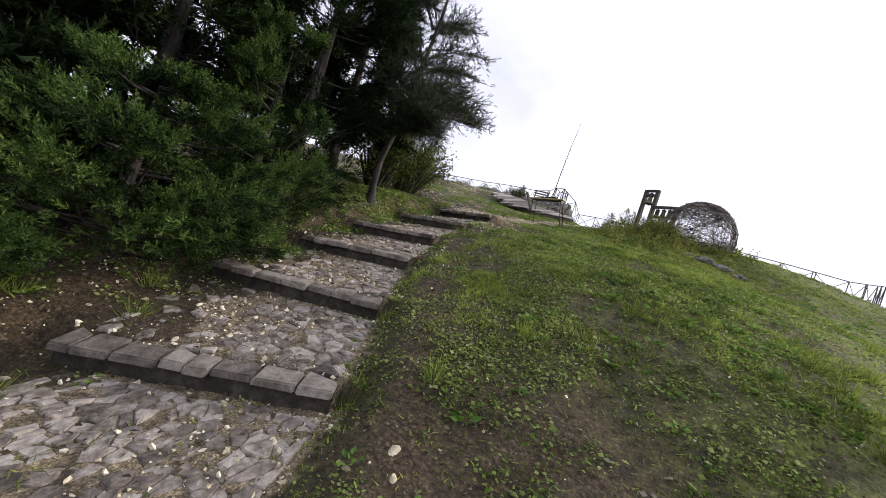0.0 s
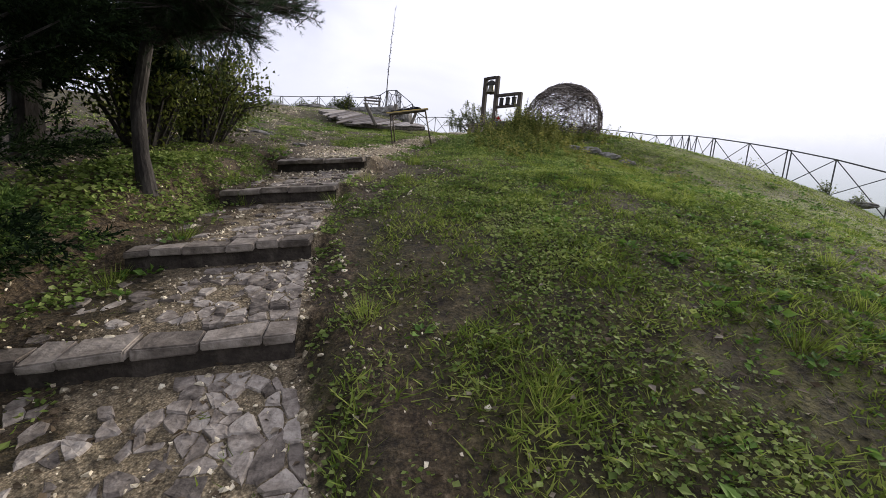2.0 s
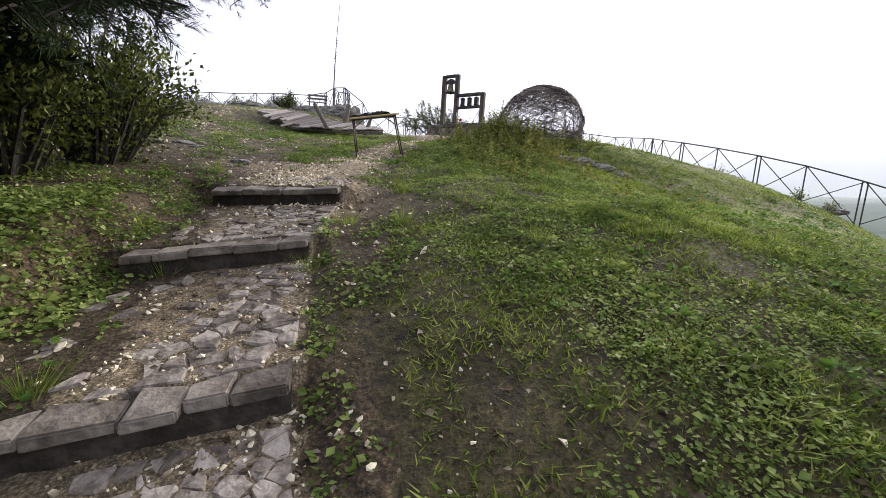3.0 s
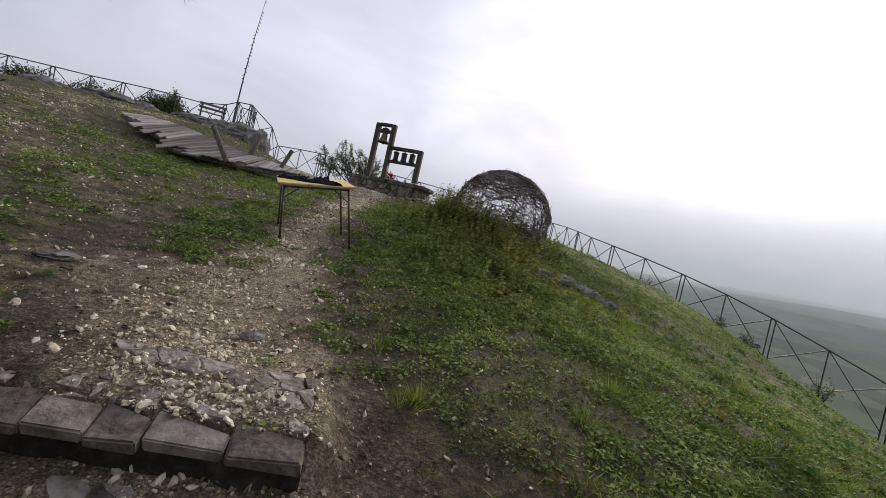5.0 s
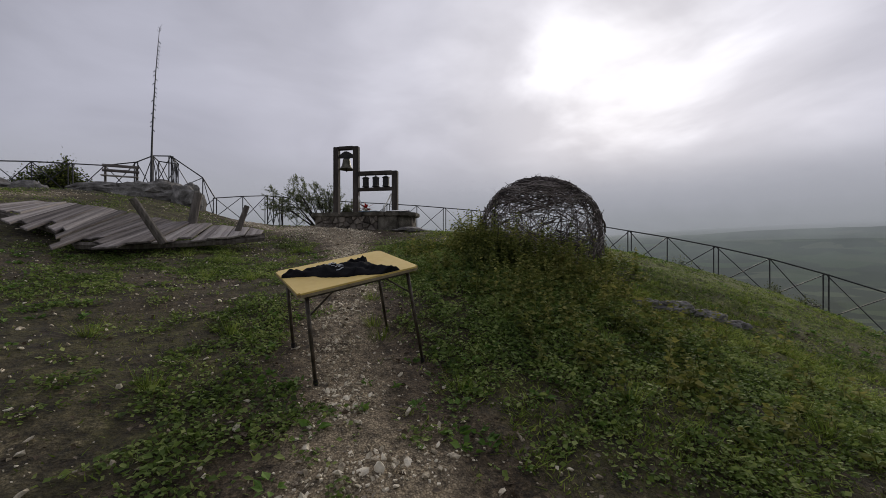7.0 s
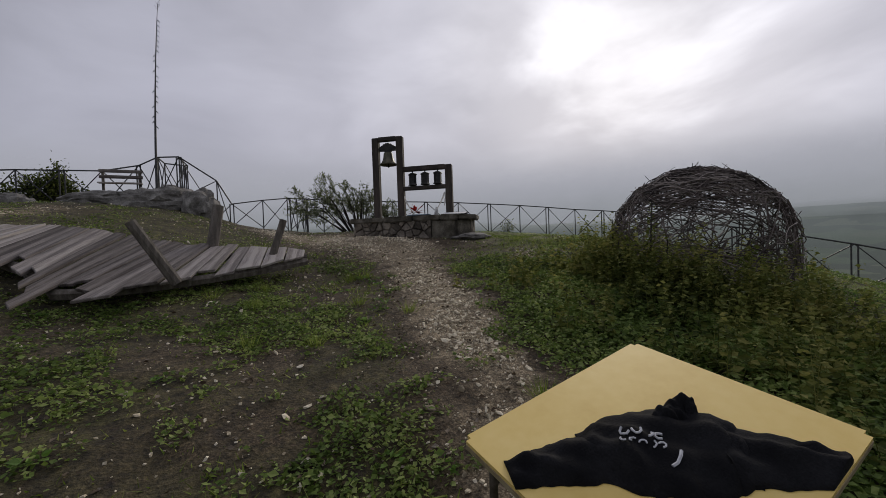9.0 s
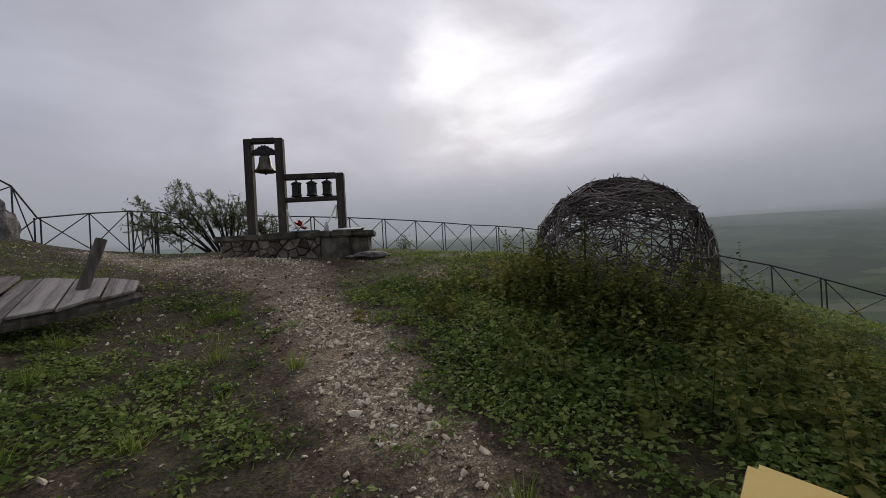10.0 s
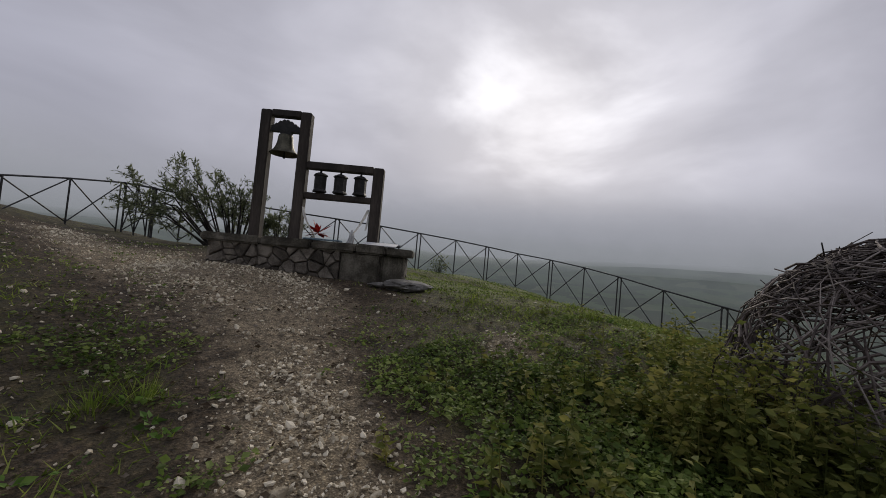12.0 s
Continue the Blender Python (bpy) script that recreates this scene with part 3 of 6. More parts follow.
def build_step(k):
    rng = random.Random(40 + k)
    step = thing("stone_step" if 0 < k < 7 else "paving", "rough limestone step with worn kerb stones and broken paving" if 0 < k < 7 else "rough broken limestone paving below the steps", "step", tuple(tread_point(k, 0.5, 0.0)), "steps up the hill")
    inv = Matrix.Translation(-step.location)
    r0, l0, r1, l1 = tread_corners(k)
    up = (l0 - r0).cross(r1 - r0).normalized()
    up = up if up.z > 0 else -up
    width, depth = (l0 - r0).length, ((r1 - r0).length + (l1 - l0).length) / 2
    kerb = 0.165 if k > 0 else 0.0
    if k > 0:
        # kerb stones along the nose
        u = 0.0
        while u < 0.99:
            w = min(rng.uniform(0.15, 0.32) / width, 1.0 - u)
            if 1.0 - u - w < 0.07:
                w = 1.0 - u
            a, b = u + 0.004 / width, u + w - 0.004 / width
            dv, lift, skew = rng.uniform(-0.012, 0.02), rng.uniform(-0.022, -0.010), rng.uniform(-0.035, 0.035)
            q = [tread_point(k, a, dv), tread_point(k, b, dv), tread_point(k, b, (kerb + skew) / depth), tread_point(k, a, (kerb - skew) / depth)]
            bm = bmesh.new()
            low = [bm.verts.new(inv @ (p + Vector((0, 0, -0.046 + lift)))) for p in q]
            top = [bm.verts.new(inv @ (p + Vector((rng.uniform(-0.008, 0.008), rng.uniform(-0.008, 0.008), 0.006 + lift + rng.uniform(-0.006, 0.006))))) for p in q]
            bm.faces.new(low[::-1])
            bm.faces.new(top)
            for i in range(4):
                bm.faces.new((low[i], low[(i + 1) % 4], top[(i + 1) % 4], top[i]))
            bmesh.ops.recalc_face_normals(bm, faces=bm.faces)
            bmesh.ops.bevel(bm, geom=[e for e in bm.edges], offset=0.008, segments=2, affect="EDGES")
            for v in bm.verts:
                v.co += 0.006 * noise.noise_vector(v.co * 22)
            part("kerb_stone", bm, KERB, step)
            u += w
        # the dark riser under the kerb
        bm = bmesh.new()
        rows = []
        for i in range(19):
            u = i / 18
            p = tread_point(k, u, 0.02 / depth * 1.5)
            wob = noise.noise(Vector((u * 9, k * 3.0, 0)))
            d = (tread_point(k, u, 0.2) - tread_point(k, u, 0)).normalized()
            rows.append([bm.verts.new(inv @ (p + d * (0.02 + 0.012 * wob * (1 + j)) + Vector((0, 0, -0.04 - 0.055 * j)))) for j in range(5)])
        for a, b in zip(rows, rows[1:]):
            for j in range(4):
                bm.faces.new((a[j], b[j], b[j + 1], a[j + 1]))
        part("riser", bm, RISER, step, "dark riser below the kerb")
    deep = depth - kerb if k < 6 else 0.45
    if k < 6:
        deep = depth - kerb - 0.03
    made = cells(width, deep, 0.098 if k else 0.112, rng)
    for poly in made:
        pts = [tread_point(k, p[0] / width, (kerb + 0.012 + p[1]) / depth) for p in poly]
        c = sum(pts, Vector()) / len(pts)
        fade = c.x - NOSES[k][1][0]
        if rng.random() < (0.14 if fade > 0.62 else 0.45 if fade > 0.4 else 0.8):
            continue
        tilt = Vector((rng.uniform(-0.022, 0.022), rng.uniform(-0.022, 0.022), 0))
        vs, fs = flagstone([inv @ p for p in pts], (up + tilt).normalized(), 0.06, rng)
        lift = rng.uniform(-0.016, 0.004)
        me = raw_mesh("paving_stone", [v + Vector((0, 0, lift)) for v in vs], fs)
        link_mesh("paving_stone", me, PAVING, step)


for k in range(7):
    build_step(k)


# ---------------------------------------------------------------- bell monument
BELL_M = Matrix(((0.780, 0.626, 0, 0.0), (-0.626, 0.780, 0, 17.58), (0, 0, 1, 4.17), (0, 0, 0, 1)))


def build_bell_base():
    """Low rubble wall with a thick slab, its right end canted. Local x runs along the front, y away from it."""
    base = thing("stone_plinth", "low rubble stone plinth under the bells, with dark slabs on top", "plinth")
    base.matrix_basis = BELL_M
    foot = -0.75
    outline = [(-0.33, -0.36), (1.95, -0.36), (2.22, -0.05), (2.22, 0.30), (1.9, 0.62), (-0.33, 0.62)]
    bm = bmesh.new()
    lo = [bm.verts.new((x, y, foot)) for x, y in outline]
    hi = [bm.verts.new((x, y, -0.10)) for x, y in outline]
    bm.faces.new(hi)
    for i in range(len(lo)):
        bm.faces.new((lo[i], lo[(i + 1) % len(lo)], hi[(i + 1) % len(lo)], hi[i]))
    part("core", bm, MORTAR, base, "earthy mortar core")
    rng = random.Random(5)
    # rubble along the front and the canted end
    for (x0, y0), (x1, y1), smooth_part in (((-0.33, -0.36), (1.42, -0.36), False), ((1.42, -0.36), (1.95, -0.36), True), ((1.95, -0.36), (2.22, -0.05), True), ((2.22, -0.05), (2.22, 0.30), False), ((-0.33, 0.62), (-0.33, -0.36), False)):
        run = Vector((x1 - x0, y1 - y0, 0))
        ln = run.length
        d, nrm = run / ln, Vector((run.y, -run.x, 0)) / ln
        if smooth_part:
            bm = bmesh.new()
            m = Matrix.Translation(Vector((x0, y0, 0)) + d * ln / 2 + nrm * 0.012 + Vector((0, 0, -0.42))) @ Matrix.Rotation(math.atan2(d.y, d.x), 4, "Z")
            box(bm, (ln - 0.02, 0.06, 0.62), m, 0.018)
            part("block", bm, SLAB, base, "smooth dark stone block")
            continue
        for poly in cells(ln, 0.66, 0.145, rng):
            c = poly.mean(0)
            bm = bmesh.new()
            ring = []
            for s, o in ((1.0, -0.03), (0.97, 0.02), (0.78, 0.04 + rng.uniform(0, 0.02))):
                ring.append([bm.verts.new(Vector((x0, y0, foot)) + d * (c[0] + (p[0] - c[0]) * s * 1.0) + Vector((0, 0, c[1] + (p[1] - c[1]) * s * 0.97)) + nrm * o) for p in poly])
            for a, b in zip(ring, ring[1:]):
                for i in range(len(a)):
                    bm.faces.new((a[i], a[(i + 1) % len(a)], b[(i + 1) % len(a)], b[i]))
            bm.faces.new(ring[-1])
            part("stone", bm, RUBBLE, base)
    # slabs on top, overhanging
    xs = [-0.45, 0.35, 1.02, 1.62, 2.02]
    for i, (a, b) in enumerate(zip(xs, xs[1:])):
        bm = bmesh.new()
        box(bm, (b - a - 0.012, 1.16, 0.115 + 0.012 * (i % 2)), Matrix.Translation(((a + b) / 2, 0.13, -0.052)), 0.022)
        for v in bm.verts:
            v.co += Vector((0, noise.noise(v.co * 5) * 0.02, noise.noise(v.co * 4 + Vector((3, 1, 2))) * 0.012))
        part("slab", bm, SLAB, base, smooth=False)
    bm = bmesh.new()
    pts = [(2.026, -0.45), (2.36, -0.10), (2.36, 0.36), (2.026, 0.71)]
    lo = [bm.verts.new((x, y, -0.11)) for x, y in pts]
    hi = [bm.verts.new((x, y, 0.0)) for x, y in pts]
    bm.faces.new(lo[::-1])
    bm.faces.new(hi)
    for i in range(4):
        bm.faces.new((lo[i], lo[(i + 1) % 4], hi[(i + 1) % 4], hi[i]))
    bmesh.ops.bevel(bm, geom=list(bm.edges), offset=0.02, segments=2, affect="EDGES")
    part("slab", bm, SLAB, base)
    # corner stones at the foot of the canted end
    for i, (x, y, s) in enumerate(((2.32, -0.46, 0.27), (2.52, -0.2, 0.16), (2.0, -0.56, 0.12))):
        w = BELL_M @ Vector((x, y, 0))
        ob = part("loose_stone", rock_bm(20 + i, (s * 1.4, s, s * 0.32), 0.45, 3), ROCK)
        ob.location = (w.x, w.y, h1(w.x, w.y) + s * 0.2)
        tagged(ob, "pale grey loose stone beside the plinth", "stone", "stones by the plinth")


def bell_profile(h, r):
    return [(0.02, h), (r * 0.36, h), (r * 0.46, h * 0.96), (r * 0.50, h * 0.86), (r * 0.53, h * 0.62), (r * 0.60, h * 0.40), (r * 0.72, h * 0.20), (r * 0.90, h * 0.06), (r, 0.0), (r * 0.96, -0.012), (r * 0.86, 0.01), (r * 0.55, h * 0.3), (r * 0.44, h * 0.9)]


def build_bells():
    fr = thing("timber_bell_stand", "dark timber frame with one tall bay and a lower bar", "bell stand")
    fr.matrix_basis = BELL_M
    tops = ((0.08, 1.86), (0.655, 1.86), (1.765, 1.15))
    for x, h in tops:
        bm = bmesh.new()
        box(bm, (0.15, 0.15, h), Matrix.Translation((x, 0, h / 2 - 0.02)), 0.012)
        part("post", bm, TIMBER, fr)
    for a, b, z, t in ((0.155, 0.580, 1.805, 0.095), (0.730, 1.690, 1.09, 0.105), (0.730, 1.690, 0.655, 0.085)):
        bm = bmesh.new()
        box(bm, (b - a, 0.13, t), Matrix.Translation(((a + b) / 2, 0, z)), 0.01)
        part("beam", bm, TIMBER, fr)
    # main bell on its yoke
    bell = thing("bell", "old bronze bell hanging from a dark cast yoke", "bell")
    bell.matrix_basis = BELL_M @ Matrix.Translation((0.368, 0, 1.225))
    bm = bmesh.new()
    lathe(bm, bell_profile(0.28, 0.205))
    part("bell_body", bm, BRONZE, bell, smooth=True)
    bm = bmesh.new()
    n = 20
    lower, upper = [], []
    for i in range(n + 1):
        s = -0.205 + 0.41 * i / n
        a = abs(s) / 0.205
        top = 0.375 + 0.115 * (1 - a**1.6) + (0.02 if 0.80 < a < 0.92 else 0) + 0.012 * math.cos(i * 2.2)
        lower.append((s, 0.315 if a > 0.35 else 0.27))
        upper.append((s, top))
    vs = []
    for y in (-0.045, 0.045):
        vs.append(([bm.verts.new((s, y, z)) for s, z in lower], [bm.verts.new((s, y, z)) for s, z in upper]))
    (l0, u0), (l1, u1) = vs
    for i in range(n):
        bm.faces.new((l0[i], l0[i + 1], u0[i + 1], u0[i]))
        bm.faces.new((l1[i + 1], l1[i], u1[i], u1[i + 1]))
        bm.faces.new((u0[i], u0[i + 1], u1[i + 1], u1[i]))
        bm.faces.new((l0[i + 1], l0[i], l1[i], l1[i + 1]))
    bm.faces.new((l0[0], u0[0], u1[0], l1[0]))
    bm.faces.new((l0[n], l1[n], u1[n], u0[n]))
    part("yoke", bm, IRON, bell, "black ornate cast yoke")
    bm = bmesh.new()
    tube(bm, ((0, 0, 0.20), (0, 0.005, 0.0), (0, 0.01, -0.05)), (0.009, 0.012, 0.014))
    bmesh.ops.create_uvsphere(bm, u_segments=10, v_segments=8, radius=0.022, matrix=Matrix.Translation((0, 0.01, -0.045)))
    part("clapper", bm, IRON, bell)
    # three small box bells
    small = thing("small_bell", "small dark six-sided cast bell hung in the lower bar", "bell", group="small bells in the bar")
    bm = bmesh.new()
    lathe(bm, [(0.02, 0.29), (0.05, 0.285), (0.095, 0.262), (0.108, 0.245), (0.088, 0.228), (0.088, 0.045), (0.10, 0.028), (0.106, 0.01), (0.085, 0.0), (0.05, 0.02)], 6)
    part("bell_body", bm, IRON, small)
    bm = bmesh.new()
    tube(bm, ((0, 0, 0.27), (0, 0, 0.335)), 0.016, 6)
    part("hanger", bm, IRON, small)
    bm = bmesh.new()
    tube(bm, ((0, 0, 0.1), (0.004, 0, -0.03)), (0.006, 0.012), 6)
    part("clapper", bm, IRON, small)
    small.matrix_basis = BELL_M @ Matrix.Translation((0.93, 0, 0.712))
    for i in (1, 2):
        copy_thing(small, BELL_M @ Matrix.Translation((0.93 + 0.29 * i, 0, 0.712)) @ Matrix.Rotation(0.2 * i, 4, "Z"))


def ribbon(name, label, points, width, material, m):
    bm = bmesh.new()
    rows = []
    for i, p in enumerate(points):
        p = Vector(p)
        tw = 0.7 * math.sin(i * 1.3)
        a = Vector((math.cos(tw), math.sin(tw), 0)) * width / 2 * (1 + 0.3 * math.sin(i * 2.1))
        rows.append((bm.verts.new(p - a), bm.verts.new(p + a)))
    for a, b in zip(rows, rows[1:]):
        bm.faces.new((a[0], a[1], b[1], b[0]))
    bmesh.ops.solidify(bm, geom=bm.faces[:], thickness=0.004)
    ob = part(name, bm, material)
    ob.matrix_basis = m
    tagged(ob, label, "ribbon", "ribbons on the frame")


def build_offerings():
    m = BELL_M
    ribbon("ribbon", "torn white ribbon hanging from the dark frame", [(0.75, -0.07, 0.48), (0.78, -0.09, 0.36), (0.85, -0.10, 0.24), (0.93, -0.12, 0.12), (0.99, -0.15, 0.02)], 0.035, WHITE, m)
    ribbon("ribbon", "torn white ribbon hanging from the dark frame", [(1.67, -0.05, 0.52), (1.63, -0.08, 0.40), (1.55, -0.10, 0.24), (1.46, -0.12, 0.10), (1.43, -0.14, 0.01)], 0.035, WHITE, m)
    ribbon("ribbon", "torn white ribbon hanging from the dark frame", [(1.69, -0.05, 0.50), (1.68, -0.07, 0.34), (1.66, -0.09, 0.22)], 0.03, WHITE, m)
    ob = thing("red_flower", "bunch of red cloth petals lying on the slab", "flower")
    ob.matrix_basis = m @ Matrix.Translation((1.02, -0.16, 0.12))
    rng = random.Random(9)
    for i in range(26):
        bm = bmesh.new()
        a, e, r = rng.uniform(0, 6.3), rng.uniform(-0.3, 1.3), rng.uniform(0.12, 0.29)
        d = Vector((math.cos(a) * math.cos(e), math.sin(a) * math.cos(e), math.sin(e)))
        s = d.cross(Vector((0, 0, 1))).normalized() * 0.045
        c = d * r * 0.5
        q = [bm.verts.new(p) for p in (c * 0.2, c - s, d * r + Vector((0, 0, -0.01)), c + s)]
        bm.faces.new(q)
        bmesh.ops.solidify(bm, geom=bm.faces[:], thickness=0.004)
        part("petal", bm, RED, ob)
    bm = bmesh.new()
    box(bm, (0.5, 0.22, 0.02), None, 0.008)
    bmesh.ops.subdivide_edges(bm, edges=bm.edges[:], cuts=2, use_grid_fill=True)
    for v in bm.verts:
        v.co.z += 0.02 * noise.noise(v.co * 9)
    ob = part("folded_cloth", bm, BLUE)
    ob.matrix_basis = m @ Matrix.Translation((1.12, -0.24, 0.03))
    tagged(ob, "crumpled pale blue cloth on the stone slab", "cloth")
    bm = bmesh.new()
    box(bm, (0.46, 0.30, 0.012), None, 0.004)
    ob = part("notice", bm, WHITE)
    ob.matrix_basis = m @ Matrix.Translation((1.92, -0.26, 0.035)) @ Matrix.Rotation(0.16, 4, "X")
    tagged(ob, "white paper notice lying on the stone slab", "notice")
    bm = bmesh.new()
    tube(bm, ((0, 0, 0), (0, 0, 0.12), (0, 0, 0.2)), (0.035, 0.04, 0.012), 10)
    ob = part("votive_candle", bm, WHITE)
    ob.matrix_basis = m @ Matrix.Translation((1.47, -0.05, 0.01))
    tagged(ob, "white votive candle standing on the slab", "candle")
    bm = bmesh.new()
    for i in range(40):
        a = rng.uniform(0, 6.3)
        tube(bm, ((0.0 + 0.1 * math.cos(a), 0.07 * math.sin(a), 0.0), (0.2 * math.cos(a + 0.6), 0.14 * math.sin(a + 0.6), rng.uniform(0.01, 0.07))), (0.008, 0.003), 4)
    ob = part("dark_wreath", bm, IRON)
    ob.matrix_basis = m @ Matrix.Translation((1.98, 0.05, 0.02))
    tagged(ob, "flat dark dried wreath on the slab", "wreath")


build_bell_base()
build_bells()
build_offerings()

# ---------------------------------------------------------------- woven dome
DOME = Vector((1.98, 11.40, 3.42))
DOME_R = 0.95


def build_dome():
    dome = thing("woven_dome", "open dome woven from dry dark vine twigs", "woven dome", tuple(DOME))
    rng = random.Random(11)
    low = -0.42

    def on(az, el, r=1.0):
        wide = math.cos(el) if el > 0 else 1.0 - 0.12 * el * el
        # slightly flattened towards the mound
        p, q = math.cos(az) * wide * 1.06, math.sin(az) * wide * 0.72
        return Vector((0.83 * p + 0.55 * q, -0.55 * p + 0.83 * q, math.sin(el) * 0.98)) * DOME_R * r

    def strand(bm, pts, thick):
        tube(bm, pts, [thick * (1 - 0.55 * i / (len(pts) - 1)) for i in range(len(pts))], 4, cap=False)

    # uprights from the ground over the crown
    for i in range(50):
        bm = bmesh.new()
        az = 2 * math.pi * i / 50 + rng.uniform(-0.05, 0.05)
        sw = rng.uniform(-0.5, 0.5)
        pts = [on(az + sw * t, -0.50 + (1.95 if i % 2 else 1.5) * t, 1 + rng.uniform(-0.03, 0.02)) for t in [j / 8 for j in range(9)]]
        strand(bm, pts, 0.008)
        part("rod", bm, TWIG, dome)
    # twigs that wander over the shell, denser towards crown and rim
    for name, count in (("twig_weave", 230), ("twig_crown", 520), ("twig_rim", 170), ("twig", 190)):
        bm = bmesh.new()
        for i in range(count):
            az = rng.uniform(0, 2 * math.pi)
            if name in ("twig_weave", "twig"):
                el, dl = rng.uniform(-0.3, 1.0), rng.gauss(0, 0.5)
            elif name == "twig_crown":
                el, dl = rng.uniform(0.62, 1.5), rng.gauss(0, 0.25)
            else:
                el, dl = rng.uniform(-0.45, -0.05), rng.gauss(0, 0.25)
            ln = rng.uniform(0.3, 0.95) / max(0.35, math.cos(el))
            sgn = rng.choice((-1, 1))
            rr = 1 + rng.uniform(-0.05, 0.03)
            pts = []
            wob = rng.uniform(0.02, 0.10)
            for j in range(7):
                t = j / 6
                pts.append(on(az + sgn * ln * t, min(el + dl * t + wob * math.sin(t * 5 + i), 1.56), rr + 0.018 * math.sin(9 * t + i)))
            if rng.random() < 0.12:
                pts[-1] = pts[-1] * rng.uniform(1.02, 1.10)
            strand(bm, pts, rng.uniform(0.004, 0.0085) if name != "twig" else rng.uniform(0.007, 0.012))
            if name == "twig":
                part("twig", bm, TWIG, dome)
                bm = bmesh.new()
        if name == "twig":
            bm.free()
        else:
            part(name, bm, TWIG, dome)


build_dome()


# ---------------------------------------------------------------- folding table with a shirt
def build_table():
    ax = Vector((0.865, 0.06, 0.165)).normalized()
    ay = Vector((-0.14, 0.70, 0.10))
    ay = (ay - ax * ay.dot(ax)).normalized()
    az = ax.cross(ay)
    c = Vector((-1.74, 9.27, 3.035))
    m = Matrix.Translation(c) @ Matrix((ax, ay, az)).transposed().to_4x4()
    table = thing("folding_table", "folding table with a yellow laminate top and thin steel legs", "table")
    table.matrix_basis = m
    bm = bmesh.new()
    box(bm, (0.87, 0.71, 0.012), Matrix.Translation((0, 0, 0.010)))
    corner = [e for e in bm.edges if abs(e.verts[0].co.z - e.verts[1].co.z) > 0.005]
    bmesh.ops.bevel(bm, geom=corner, offset=0.018, segments=4, affect="EDGES")
    part("tabletop", bm, LAMINATE, table, "yellow laminate top")
    bm = bmesh.new()
    box(bm, (0.874, 0.714, 0.018), Matrix.Translation((0, 0, -0.0055)))
    corner = [e for e in bm.edges if abs(e.verts[0].co.z - e.verts[1].co.z) > 0.005]
    bmesh.ops.bevel(bm, geom=corner, offset=0.018, segments=4, affect="EDGES")
    part("edge_band", bm, EDGE, table, "pale wooden edge")
    bm = bmesh.new()
    for y in (-0.29, 0.29):
        box(bm, (0.72, 0.022, 0.03), Matrix.Translation((0, y, -0.03)), 0.003)
    for x in (-0.37, 0.37):
        box(bm, (0.022, 0.58, 0.03), Matrix.Translation((x, 0, -0.03)), 0.003)
    part("apron", bm, LEGSTEEL, table)
    inv = m.inverted()
    for sx, sy in ((-1, -1), (1, -1), (-1, 1), (1, 1)):
        top = Vector((0.37 * sx, 0.29 * sy, -0.03))
        down = (Vector((0.0, 0.0, -1.0)) + Vector((0.06 * sx, 0.04 * sy, 0))).normalized()
        ln = 0.7
        for _ in range(12):
            w = m @ (top + down * ln)
            ln += (w.z - h1(w.x, w.y) + 0.012) * 0.9
        foot = top + down * ln
        bm = bmesh.new()
        tube(bm, (top, top.lerp(foot, 0.5), foot), (0.0145, 0.0135, 0.012), 8)
        leg = part("leg", bm, LEGSTEEL, table, smooth=True)
        bm = bmesh.new()
        d = (foot - top).normalized()
        tube(bm, (foot - d * 0.05, foot), (0.016, 0.016), 8)
        link = part("foot_cap", bm, IRON, leg, "dark rubber foot")
        bm = bmesh.new()
        tube(bm, (top + Vector((-0.19 * sx, 0, 0.0)), top.lerp(foot, 0.22)), 0.007, 6)
        part("brace", bm, LEGSTEEL, table)
    # the shirt: a crumpled body and two sleeves
    shirt = thing("black_shirt", "crumpled black long-sleeved shirt with a grey-white chest print", "shirt")
    shirt.matrix_basis = m @ Matrix.Translation((0.025, -0.045, 0.018))

    def cloth(name, spine, widths, seed, height):
        bm = bmesh.new()
        rows = []
        n, w = 44, 15
        for i in range(n + 1):
            t = i / n * (len(spine) - 1)
            k = min(int(t), len(spine) - 2)
            f = t - k
            f2 = f * f * (3 - 2 * f)
            p = Vector(spine[k]).lerp(Vector(spine[k + 1]), f)
            wd = widths[k] + (widths[k + 1] - widths[k]) * f2
            d = (Vector(spine[k + 1]) - Vector(spine[k])).normalized()
            s = Vector((-d.y, d.x))
            row = []
            for j in range(w + 1):
                q = j / w * 2 - 1
                edge = 1 + 0.12 * noise.noise(Vector((i * 0.23, q * 2, seed)))
                xy = p + s * (q * wd * edge)
                z = height * max(0.0, 1 - abs(q) ** 2.6) * (0.62 + 0.5 * noise.noise(Vector((i * 0.14, q * 1.4, seed + 3)))) * min(1, (i + 0.5) / 3, (n - i + 0.5) / 3)
                z += 0.010 * max(0, 1 - q * q) * (1 + math.sin(xy.x * 60 + 26 * xy.y + 3 * noise.noise(Vector((xy.x * 6, xy.y * 6, seed)))))
                row.append(bm.verts.new((xy.x, max(xy.y, -0.308), max(z, 0.002))))
            rows.append(row)
        for a, b in zip(rows, rows[1:]):
            for j in range(w):
                bm.faces.new((a[j], a[j + 1], b[j + 1], b[j]))
        rim = [e for e in bm.edges if e.is_boundary]
        g = bmesh.ops.extrude_edge_only(bm, edges=rim)
        for v in g["geom"]:
            if isinstance(v, bmesh.types.BMVert):
                v.co.z = -0.001
        return part(name, bm, CLOTH, shirt, smooth=True)

